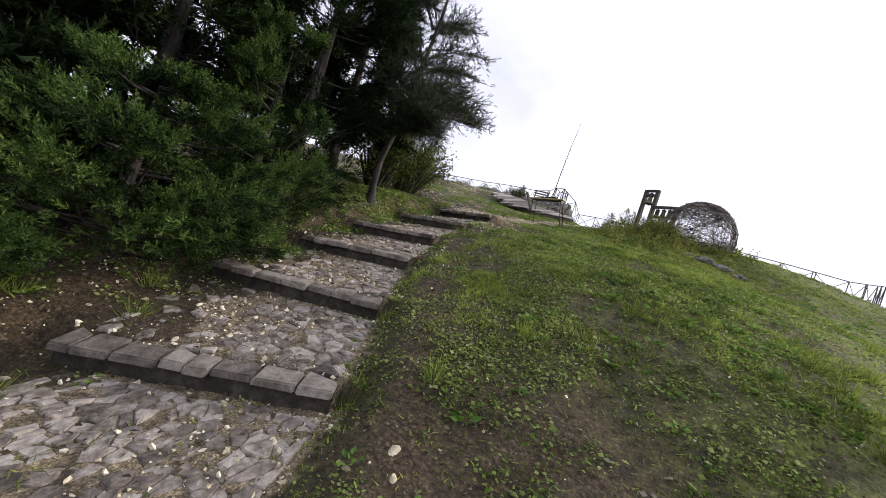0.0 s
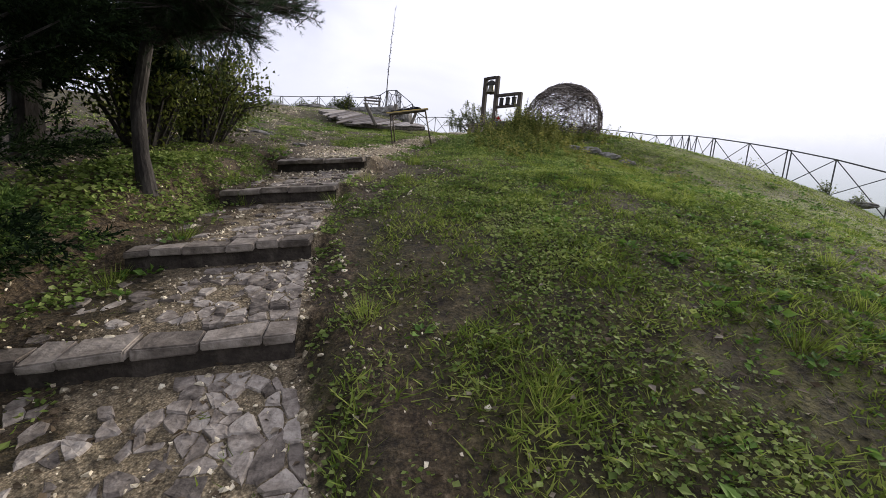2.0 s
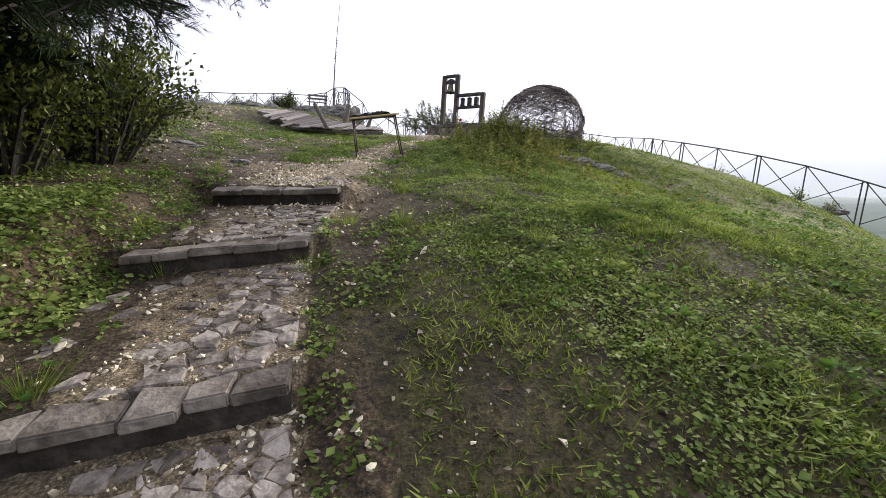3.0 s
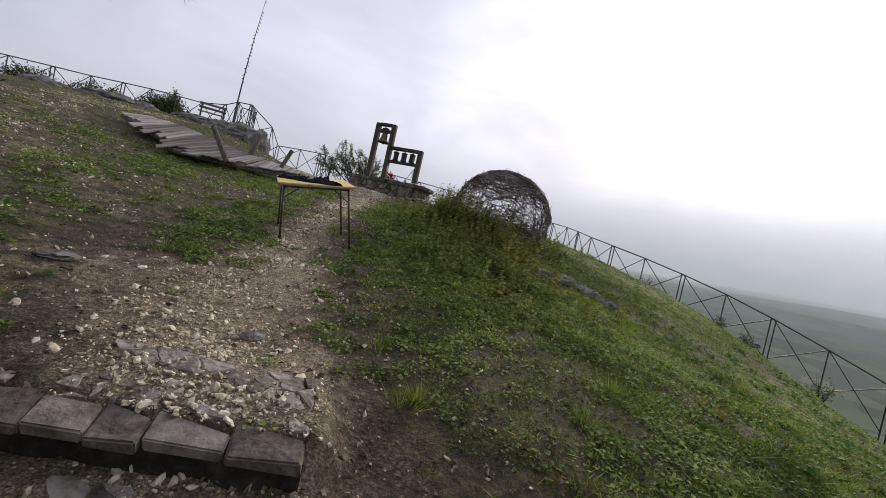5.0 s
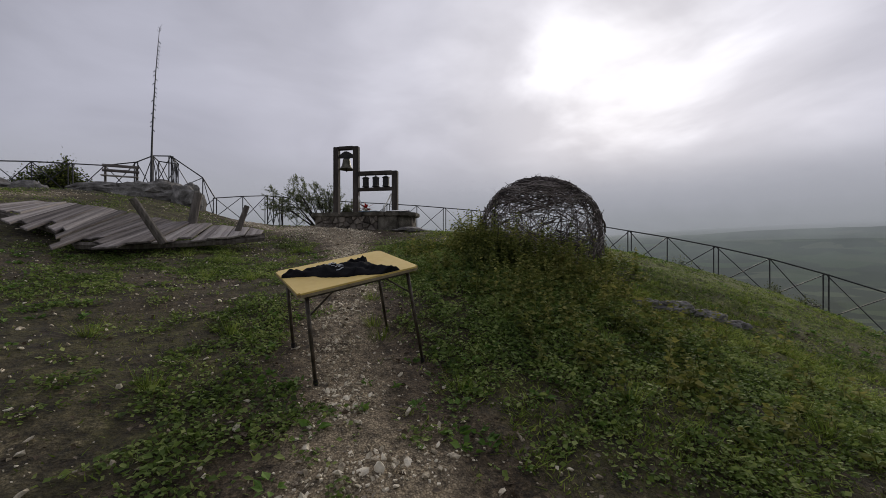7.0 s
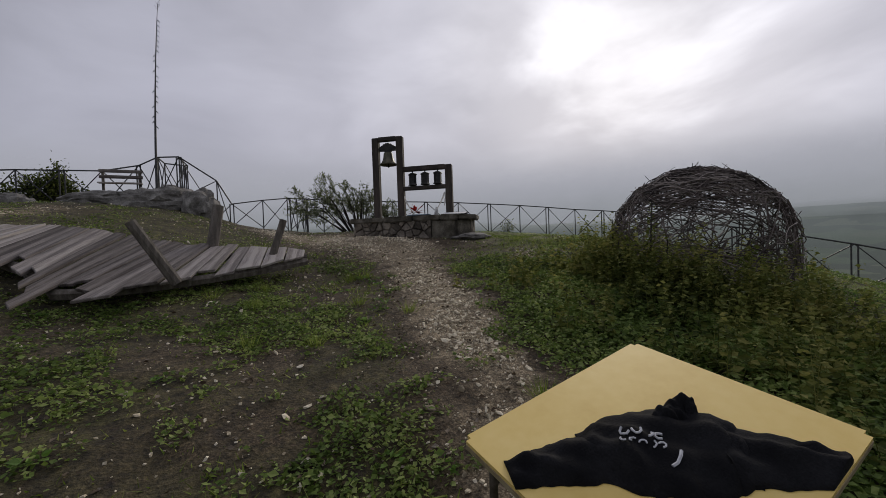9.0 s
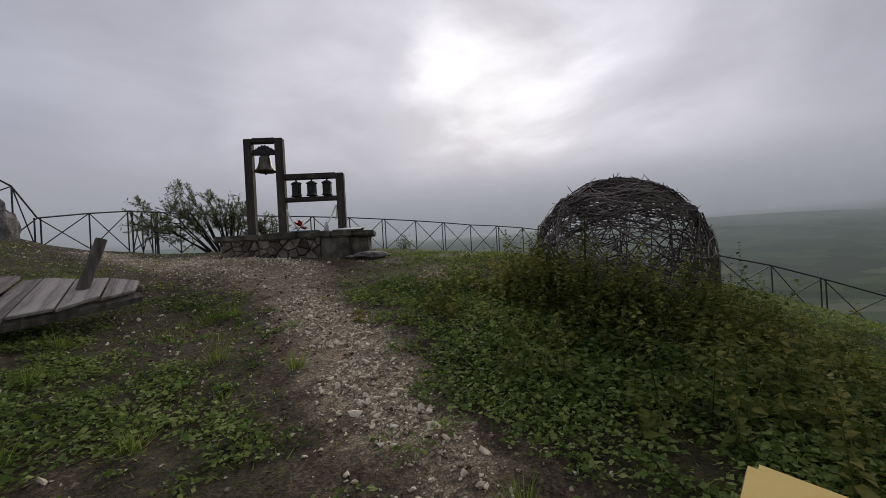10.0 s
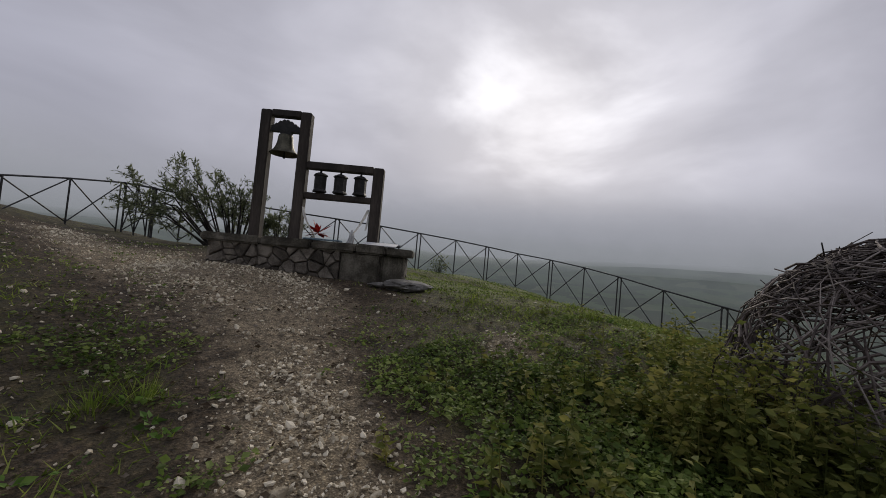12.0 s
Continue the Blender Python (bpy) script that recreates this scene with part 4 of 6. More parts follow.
    body = cloth("body", [(-0.24, 0.115), (-0.13, 0.05), (-0.03, -0.02), (0.05, -0.09), (0.09, -0.14)], [0.09, 0.15, 0.17, 0.15, 0.12], 1.0, 0.05)
    cloth("sleeve", [(-0.16, 0.07), (-0.26, 0.115), (-0.36, 0.165), (-0.445, 0.20)], [0.11, 0.085, 0.065, 0.05], 4.0, 0.035)
    cloth("sleeve", [(0.03, -0.08), (0.11, -0.18), (0.175, -0.26), (0.225, -0.325)], [0.13, 0.10, 0.08, 0.05], 7.0, 0.04)
    cloth("collar", [(0.0, 0.06), (0.06, 0.055), (0.11, 0.045), (0.145, 0.02)], [0.03, 0.045, 0.05, 0.03], 9.0, 0.07)
    # chest print as plain strokes that lie on the folds
    rng = random.Random(3)
    tops = [v.co.copy() for v in body.data.vertices]

    def stroke(points, r):
        bm = bmesh.new()
        line = []
        for x, y in points:
            z = max(v.z for v in sorted(tops, key=lambda q: (q.x - x) ** 2 + (q.y - y) ** 2)[:4])
            line.append((x, y, z + 0.001))
        tube(bm, line, r, 5)
        part("print_stroke", bm, PRINT, shirt, "grey-white print")

    for row, count, size in ((0, 4, 0.026), (1, 5, 0.020)):
        for i in range(count):
            t = (i + 0.5) / count
            cx, cy = -0.135 + 0.085 * t - 0.030 * row, 0.085 - 0.085 * t - 0.022 * row
            a0, sweep = rng.uniform(0, 6.3), rng.uniform(2.2, 4.6)
            stroke([(cx + size * 0.55 * math.cos(a0 + sweep * k / 5), cy + size * 0.45 * math.sin(a0 + sweep * k / 5)) for k in range(6)], 0.0036 - 0.001 * row)
    stroke([(-0.125, -0.062), (-0.105, -0.064), (-0.085, -0.060), (-0.068, -0.052)], 0.0045)


build_table()


# ---------------------------------------------------------------- broken boardwalk
def build_boardwalk():
    deck = thing("wooden_platform", "broken platform of loose weathered grey planks with a ragged edge", "platform", (-3.8, 14.3, 3.5))
    inv = Matrix.Translation(-deck.location)
    near = [Vector(p) for p in ((-5.90, 15.05, 3.87), (-5.45, 14.62, 3.71), (-5.0, 14.2, 3.56), (-4.62, 13.75, 3.42), (-4.45, 13.35, 3.27), (-4.1, 13.35, 3.27), (-3.45, 13.62, 3.31), (-2.75, 13.95, 3.37), (-2.0, 14.45, 3.48))]
    far = [Vector(p) for p in ((-5.50, 15.60, 4.02), (-5.12, 15.70, 4.03), (-4.75, 15.53, 3.96), (-4.33, 15.30, 3.87), (-3.90, 15.0, 3.75), (-3.5, 14.85, 3.68), (-3.1, 14.8, 3.65), (-2.6, 14.8, 3.62), (-1.95, 14.66, 3.54))]

    def along(line, t):
        s = t * (len(line) - 1)
        k = min(int(s), len(line) - 2)
        return line[k].lerp(line[k + 1], s - k)

    rng = random.Random(21)
    t = 0.0
    n = 0
    while t < 0.985:
        w = min(rng.uniform(0.034, 0.052), 1.0 - t)
        a, b = along(near, t + 0.0015), along(near, t + w - 0.0015)
        c, d = along(far, t + w - 0.0015), along(far, t + 0.0015)
        e = rng.uniform(-0.10, 0.10) + (0.14 if (n // 3) % 2 else -0.06)
        a, b = a + (a - d) * e, b + (b - c) * (e + rng.uniform(-0.03, 0.03))
        e = rng.uniform(-0.03, 0.05)
        c, d = c + (c - b) * e, d + (d - a) * e
        lift, tilt = rng.uniform(-0.012, 0.028), rng.uniform(-0.012, 0.012)
        q = [p + Vector((0, 0, lift + s * tilt)) for p, s in ((a, 1), (b, -1), (c, -1), (d, 1))]
        o = (q[0] + q[1] + q[2] + q[3]) / 4
        ax = (q[2] + q[3] - q[0] - q[1]).normalized()
        ay = (q[1] + q[2] - q[0] - q[3])
        ay = (ay - ax * ay.dot(ax)).normalized()
        frm = Matrix.Translation(o) @ Matrix((ax, ay, ax.cross(ay))).transposed().to_4x4()
        fi = frm.inverted()
        up = Vector((0, 0, 1)) if frm.to_3x3().col[2].z > 0 else Vector((0, 0, -1))
        bm = bmesh.new()
        top = [bm.verts.new(fi @ p + up * 0.014) for p in q]
        low = [bm.verts.new(fi @ p - up * 0.018) for p in q]
        bm.faces.new(top)
        bm.faces.new(low[::-1])
        for i in range(4):
            bm.faces.new((top[i], low[i], low[(i + 1) % 4], top[(i + 1) % 4]))
        bmesh.ops.recalc_face_normals(bm, faces=bm.faces)
        bmesh.ops.bevel(bm, geom=list(bm.edges), offset=0.005, segments=1, affect="EDGES")
        ob = part("plank", bm, PLANK, deck)
        ob.matrix_basis = inv @ frm
        t += w
        n += 1
    # joists below, in the dark
    for s in (0.12, 0.85):
        bm = bmesh.new()
        pts = [inv @ (along(near, i / 10).lerp(along(far, i / 10), s) - Vector((0, 0, 0.085))) for i in range(11)]
        tube(bm, pts, 0.06, 6)
        part("joist", bm, POSTWOOD, deck, "dark round joist")
    for i, (b0, t0, r) in enumerate((((-3.41, 13.52, 3.28), (-3.78, 13.5, 3.93), 0.055), ((-3.18, 14.82, 3.45), (-3.06, 14.9, 4.22), 0.075), ((-2.49, 14.42, 3.30), (-2.26, 14.5, 3.99), 0.05))):
        bm = bmesh.new()
        b0, t0 = Vector(b0), Vector(t0)
        pts = [b0.lerp(t0, k / 6) + Vector((noise.noise(Vector((i, k, 0))) * 0.02, 0, 0)) for k in range(7)]
        tube(bm, pts, [r * (1.05 - 0.1 * (k / 6) + 0.06 * noise.noise(Vector((k * 2.0, i, 5)))) for k in range(7)], 9)
        ob = part("leaning_post", bm, POSTWOOD)
        tagged(ob, "leaning weathered wooden post standing through the platform", "post", "posts of the platform")


build_boardwalk()


# ---------------------------------------------------------------- steel fence round the hilltop
def fence_section(points):
    """Two panels between doubled end posts: posts, handrail and crossed bars. points: the rail's joints."""
    pts = [Vector(p) for p in points]
    ob = thing("fence_section", "dark steel railing section with crossed bars", "fence", (pts[0].x, pts[0].y, h1(pts[0].x, pts[0].y)), "railing round the hilltop")
    o = Vector(ob.location)

    def bar(name, a, b, r, sides=6):
        bm = bmesh.new()
        tube(bm, (a - o, b - o), r, sides)
        part(name, bm, STEEL, ob)

    feet = []
    for i, p in enumerate(pts):
        d = (pts[min(i + 1, len(pts) - 1)] - pts[max(i - 1, 0)])
        d.z = 0
        d.normalize()
        q = p + d * (0.05 if i == 0 else -0.05 if i == len(pts) - 1 else 0)
        g = Vector((q.x, q.y, min(h1(q.x, q.y), p.z - 0.6) - 0.06))
        feet.append(Vector((q.x, q.y, max(g.z + 0.10, p.z - 1.0))))
        bar("post", g, q, 0.016)
    for a, b in zip(pts, pts[1:]):
        bar("handrail", a, b, 0.017)
    for i in range(len(pts) - 1):
        bar("cross_bar", pts[i], feet[i + 1], 0.012, 5)
        bar("cross_bar", pts[i + 1], feet[i], 0.012, 5)


def build_fence():
    right = [(-1.45, 21.75, 5.08), (-0.45, 21.55, 5.02), (0.6, 21.3, 4.97), (1.65, 21.0, 4.93), (2.7, 20.7, 4.9), (3.75, 20.42, 4.86), (4.8, 20.15, 4.8), (5.85, 19.85, 4.73), (6.85, 19.6, 4.65), (7.85, 19.3, 4.55),
             (8.0, 18.2, 4.42), (7.9, 17.1, 4.27), (7.6, 16.0, 4.1), (7.3, 14.9, 3.9), (7.25, 13.8, 3.70), (7.93, 13.15, 3.52), (8.38, 12.15, 3.26), (8.85, 11.2, 2.97), (9.65, 10.45, 2.62), (10.2, 9.5, 2.2), (10.7, 8.5, 1.75), (11.1, 7.5, 1.25), (11.5, 6.5, 0.7)]
    left = [(-1.45, 21.75, 5.08), (-2.2, 21.2, 4.95), (-2.98, 20.6, 4.78), (-3.30, 20.45, 5.36), (-4.10, 20.4, 5.92), (-4.55, 20.5, 5.90), (-5.0, 20.9, 5.75), (-5.75, 21.0, 5.60), (-6.5, 21.0, 5.58), (-7.3, 21.0, 5.56), (-8.1, 21.0, 5.50), (-9.0, 21.0, 5.42), (-9.9, 20.8, 5.34), (-10.8, 20.4, 5.22), (-11.7, 19.8, 5.05), (-12.5, 19.0, 4.9)]
    for line in (right, left):
        for i in range(0, len(line) - 2, 2):
            fence_section(line[i:i + 3])
    # the railed cage behind the mast, and the narrow one by the shrub
    for pts in ([(-4.55, 20.5, 5.90), (-4.5, 21.2, 5.88), (-4.0, 21.3, 5.86)], [(-4.10, 20.4, 5.92), (-4.05, 20.9, 5.89), (-4.0, 21.3, 5.86)], [(-1.45, 21.75, 5.08), (-1.2, 21.9, 5.09), (-0.95, 22.0, 5.10)], [(-0.95, 22.0, 5.10), (-0.92, 21.8, 5.08), (-0.9, 21.64, 5.05)]):
        fence_section(pts)


build_fence()


# ---------------------------------------------------------------- mast, rocks, bench
def build_mast():
    base = Vector((-4.56, 20.3, h1(-4.56, 20.3)))
    mast = thing("mast", "tall thin dark mast with small barbs along its upper half", "mast", tuple(base))
    bm = bmesh.new()
    top = 9.55 - base.z
    pts = [Vector((0.20 * (t**2), 0.0, top * t)) for t in [i / 12 for i in range(13)]]
    tube(bm, pts, [0.034 * (1 - 0.85 * i / 12) for i in range(13)], 8)
    part("pole", bm, STEEL, mast, smooth=True)
    rng = random.Random(2)
    for i in range(22):
        t = 0.40 + 0.52 * i / 21
        p = Vector((0.20 * t * t, 0, top * t))
        bm = bmesh.new()
        s = rng.choice((-1, 1)) if i % 3 else 1
        tube(bm, (p, p + Vector((0.03 * s, 0, -0.015)), p + Vector((0.06 * s, 0, -0.055))), (0.012, 0.012, 0.006), 5)
        part("barb", bm, STEEL, mast)
    for i in range(5):
        p = Vector((0.20, 0, top * (0.97 + 0.008 * i)))
        bm = bmesh.new()
        a = rng.uniform(0, 6.3)
        tube(bm, (p, p + Vector((0.07 * math.cos(a), 0.07 * math.sin(a), 0.10))), (0.004, 0.002), 4)
        part("whisker", bm, STEEL, mast)


def place_rock(name, seed, at, size, rough, label, level=4, turn=0.0, sink=0.3, mat=None):
    ob = part(name, rock_bm(seed, size, rough, level), mat or ROCK, smooth=False)
    ob.location = (at[0], at[1], h1(at[0], at[1]) + size[2] * (1 - 2 * sink) if len(at) < 3 else at[2])
    ob.rotation_euler = (0, 0, turn)
    tagged(ob, label, "rock", "limestone outcrops")


def build_rocks():
    place_rock("rock_outcrop", 1, (-4.6, 20.6, 4.75), (1.1, 0.7, 0.52), 0.35, "grey limestone outcrop under the mast")
    place_rock("rock_outcrop", 2, (-3.62, 20.1, 4.55), (0.46, 0.45, 0.58), 0.35, "rounded grey boulder at the outcrop's end")
    place_rock("rock_outcrop", 3, (-5.7, 20.7, 4.85), (0.9, 0.5, 0.25), 0.35, "low grey limestone ledge in the grass")
    place_rock("rock_outcrop", 4, (-8.1, 20.3, 4.72), (1.0, 0.5, 0.30), 0.4, "low grey limestone ledge below the railing")
    place_rock("rock_outcrop", 5, (-7.0, 20.0, 4.70), (0.42, 0.3, 0.24), 0.3, "low grey limestone ledge below the railing")
    place_rock("rock_outcrop", 6, (-9.6, 20.0, 4.55), (0.8, 0.5, 0.3), 0.4, "low grey limestone ledge below the railing")
    for i, (x, y, s) in enumerate(((1.85, 9.42, 0.22), (2.15, 9.27, 0.30), (2.52, 9.08, 0.27), (2.86, 8.92, 0.20))):
        place_rock("bedrock_slab", 7 + 10 * i, (x, y), (s, s * 0.42, s * 0.34), 0.7, "jagged grey bedrock showing through the turf", turn=-0.48, sink=0.36)
    for i, (x, y, s) in enumerate(((-4.55, 8.35, 0.17), (-4.25, 8.2, 0.13), (-4.4, 8.55, 0.11), (-4.8, 8.1, 0.15), (-5.2, 7.7, 0.18), (-4.95, 7.55, 0.12))):
        place_rock("bedrock_slab", 70 + i, (x, y), (s, s * 0.7, s * 0.3), 0.8, "rough flat grey bedrock beside the path", turn=0.4 + 0.5 * i, sink=0.40)
    place_rock("bedrock_slab", 12, (9.0, 10.75), (0.55, 0.2, 0.10), 0.5, "grey rock ledge under the railing", turn=-0.6, sink=0.35)
    place_rock("bedrock_slab", 13, (8.1, 12.3), (0.4, 0.16, 0.08), 0.5, "grey rock ledge under the railing", turn=-0.9, sink=0.35)
    place_rock("bedrock_slab", 14, (-3.3, 7.35), (0.13, 0.09, 0.04), 0.7, "pale flat stone beside the path", turn=0.2, sink=0.3, level=3)
    place_rock("path_stone", 15, (-1.98, 6.6), (0.085, 0.055, 0.04), 0.25, "flat stone in the gravel path", turn=0.5, sink=0.35, level=3)


def build_bench():
    o = Vector((-5.35, 20.75, h1(-5.35, 20.75)))
    bench = thing("bench", "small grey wooden bench with a slatted back", "bench", (o.x, o.y, 5.08))
    for x in (-0.36, 0.36):
        bm = bmesh.new()
        box(bm, (0.05, 0.05, 0.78), Matrix.Translation((x, 0.12, 0.15)), 0.005)
        part("upright", bm, POSTWOOD, bench)
    for z, y in ((0.20, 0.0), (0.36, 0.09), (0.50, 0.09)):
        bm = bmesh.new()
        box(bm, (0.86, 0.16 if z < 0.3 else 0.025, 0.03 if z < 0.3 else 0.08), Matrix.Translation((0, y, z)), 0.005)
        part("slat", bm, PLANK, bench)


build_mast()
build_rocks()
build_bench()

# ---------------------------------------------------------------- foliage
def frames_for(dirs, rng, roll=None):
    """Turning matrices (n, 3, 3) whose columns are side, along, up for each direction."""
    d = dirs / np.linalg.norm(dirs, axis=1, keepdims=True)
    ref = rng.normal(size=d.shape)
    ref[:, 2] += 1.2
    s = np.cross(d, ref)
    s /= np.linalg.norm(s, axis=1, keepdims=True) + 1e-9
    u = np.cross(s, d)
    return np.stack([s, d, u], axis=2)


def scatter(shape, at, turn, size):
    """Copies of a small shape (verts, tris) joined into one set of arrays."""
    v, f = shape
    n, k = len(at), len(v)
    if np.ndim(size) == 1:
        size = np.asarray(size)[:, None, None]
    w = np.einsum("nij,kj->nki", turn, v) * size + at[:, None, :]
    idx = f[None] + (np.arange(n) * k)[:, None, None]
    return w.reshape(-1, 3), idx.reshape(-1, 3)


def spray_shape(seed, leaflets=13, length=1.0, spread=0.36, droop=0.1):
    """A feathery twig end: short scale-like leaflets along a bent stem."""
    r = np.random.default_rng(seed)
    v, f = [], []
    for i in range(leaflets):
        t = (i + 0.6) / leaflets
        side = 1 if i % 2 else -1
        base = np.array([0.0, t * length * 0.8, -droop * t * t])
        ln = spread * (1.05 - 0.6 * t) * r.uniform(0.7, 1.25)
        tip = base + np.array([side * ln * r.uniform(0.45, 0.9), ln * r.uniform(0.6, 1.0), ln * r.uniform(-0.5, 0.6)])
        off = np.array([0, 0.072, r.uniform(-0.04, 0.04)])
        k = len(v)
        v += [base - off, base + off, tip]
        f.append((k, k + 1, k + 2))
    return np.array(v), np.array(f)


def plume_shape(seed, shoots=9, needles=10):
    """A juniper plume: a bent shoot with side shoots, all set with short needles."""
    r = np.random.default_rng(seed)
    v, f = [], []
    lines = [(np.zeros(3), np.array([0.0, 1.0, 0.10]))]
    for i in range(shoots):
        t = 0.12 + 0.75 * i / shoots
        a = i * 2.4 + r.uniform(-0.4, 0.4)
        d = np.array([np.cos(a) * 0.62, 0.80, np.sin(a) * 0.45 + 0.10])
        lines.append((np.array([0, t, 0.10 * t * t]), d * 0.55 * (1.05 - 0.55 * t) * r.uniform(0.8, 1.2)))
    for base, run in lines:
        ln = np.linalg.norm(run)
        d = run / ln
        for j in range(needles if ln < 0.9 else needles + 5):
            t = (j + r.uniform(0, 1)) / needles
            p = base + run * min(t, 1.0)
            side = np.cross(d, r.normal(size=3))
            side /= np.linalg.norm(side)
            n = d * r.uniform(0.5, 1.0) + side * r.uniform(0.3, 0.8)
            tip = p + n * 0.17 * r.uniform(0.7, 1.2)
            w = np.cross(n, r.normal(size=3))
            w = w / np.linalg.norm(w) * 0.030
            k = len(v)
            v += [p - w, p + w, tip]
            f.append((k, k + 1, k + 2))
    return np.array(v), np.array(f)


def needle_shape(seed, needles=22, length=1.0):
    """A tuft of long needles round a shoot."""
    r = np.random.default_rng(seed)
    v, f = [], []
    for i in range(needles):
        t = r.uniform(0, 1)
        a = r.uniform(0, 2 * np.pi)
        base = np.array([0, t * 0.75, 0])
        d = np.array([np.cos(a) * 0.55, r.uniform(0.55, 1.0), np.sin(a) * 0.55])
        tip = base + d * length * r.uniform(0.40, 0.62)
        s = np.cross(d, r.normal(size=3))
        s = s / np.linalg.norm(s) * 0.015
        k = len(v)
        v += [base - s, base + s, tip]
        f.append((k, k + 1, k + 2))
    return np.array(v), np.array(f)


LEAF_SHAPE = (np.array([(0, 0, 0), (0.30, 0.42, 0.07), (0, 0.46, -0.03), (-0.30, 0.42, 0.07), (0, 1.0, -0.10)]), np.array([(0, 1, 2), (0, 2, 3), (1, 4, 2), (2, 4, 3)]))
SLIM_LEAF = (np.array([(0, 0, 0), (0.13, 0.45, 0.03), (0, 0.5, -0.02), (-0.13, 0.45, 0.03), (0, 1.0, -0.12)]), np.array([(0, 1, 2), (0, 2, 3), (1, 4, 2), (2, 4, 3)]))


def merge(sets):
    vs, fs, k = [], [], 0
    for v, f in sets:
        vs.append(v)
        fs.append(f + k)
        k += len(v)
    return np.concatenate(vs), np.concatenate(fs)


def build_juniper(at, height, radius, seed, sprays, label, lean=(0, 0), low=0.02, size=0.20, coat=None, plumes=True):
    """An upright conifer: trunk, boughs that sweep up and out, and feathery sprays on each bough."""
    r = np.random.default_rng(seed)
    o = Vector((at[0], at[1], h1(at[0], at[1]) - 0.05))
    tree = thing("conifer", label, "conifer", tuple(o), "conifers beside the steps")
    bm = bmesh.new()
    tube(bm, [(lean[0] * t, lean[1] * t, height * 0.9 * t) for t in (0, 0.3, 0.6, 1.0)], [0.11 * height / 4, 0.085 * height / 4, 0.05, 0.01], 8)
    part("trunk", bm, BARK, tree)
    bm = bmesh.new()
    pts, dirs, siz = [], [], []
    per = 30 if plumes else 50
    fresh = []
    boughs = int(sprays / per)
    for i in range(boughs):
        t = r.uniform(low, 1.0) ** (1.45 if coat is None else 0.9)
        az = r.uniform(0, 2 * np.pi)
        reach = radius * (1 - t) ** 0.55 * ((0.8 if coat is None else 0.35) + (0.2 if coat is None else 0.65) * min(1, t / 0.12)) * r.uniform(0.72, 1.12) + 0.10
        root = np.array([lean[0] * t, lean[1] * t, height * t * 0.95])
        out = np.array([np.cos(az), np.sin(az), 0])
        rise = r.uniform(0.05, 0.55)
        tip = root + out * reach + np.array([0, 0, reach * rise])
        bend = root + out * reach * 0.55 + np.array([0, 0, reach * rise * 0.2])
        tube(bm, (root, bend, tip), (0.018, 0.012, 0.004), 4, cap=False)
        clump = r.uniform(0.7, 1.3)
        tuft = 0.30 * (0.5 + 0.5 * reach) * clump
        for _ in range(per):
            s = r.beta(3.4, 0.9)
            p = (1 - s) ** 2 * root + 2 * s * (1 - s) * bend + s * s * tip
            if plumes:
                # a tuft round the bough's end, fanning outwards and up
                s = 0.35 + 0.65 * r.beta(2.2, 0.9)
                p = (1 - s) ** 2 * root + 2 * s * (1 - s) * bend + s * s * tip
                off = r.normal(size=3) * np.array([0.36, 0.36, 0.20]) * tuft
                pts.append(p + off)
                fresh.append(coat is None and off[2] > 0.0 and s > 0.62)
                dirs.append(out * r.uniform(0.5, 1.1) + off / tuft * 1.1 + np.array([0, 0, r.uniform(0.0, 0.8)]) + r.normal(size=3) * 0.15)
                siz.append(size * r.uniform(0.75, 1.3))
                continue
            fresh.append(False)
            jit = r.normal(size=3) * np.array([0.085, 0.085, 0.045]) * (0.45 + 0.5 * reach) * clump
            pts.append(p + jit)
            dirs.append(out * r.uniform(0.3, 1.1) + np.array([0, 0, r.uniform(-0.15, 0.9)]) + r.normal(size=3) * 0.4)
            siz.append(size * r.uniform(0.65, 1.25))
    part("bough_frame", bm, BARK, tree)
    pts, dirs, siz = np.array(pts), np.array(dirs), np.array(siz)
    fresh = np.array(fresh)
    # Inner and lower juniper sprays painted dark as shade, upper outer tips bright.
    for name, pick, mat, lab in (("crown", ~fresh, coat or JUNIPER_SHADED, "dense feathery green sprays, coloured dark for shade"), ("fresh_growth", fresh, FRESH_LIT, "fresh green tips, brightened as the lit upper side")):
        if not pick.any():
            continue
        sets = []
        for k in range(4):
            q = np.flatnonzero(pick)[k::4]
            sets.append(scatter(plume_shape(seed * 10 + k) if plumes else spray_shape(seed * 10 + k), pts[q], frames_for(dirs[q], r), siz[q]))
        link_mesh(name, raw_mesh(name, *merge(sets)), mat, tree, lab)


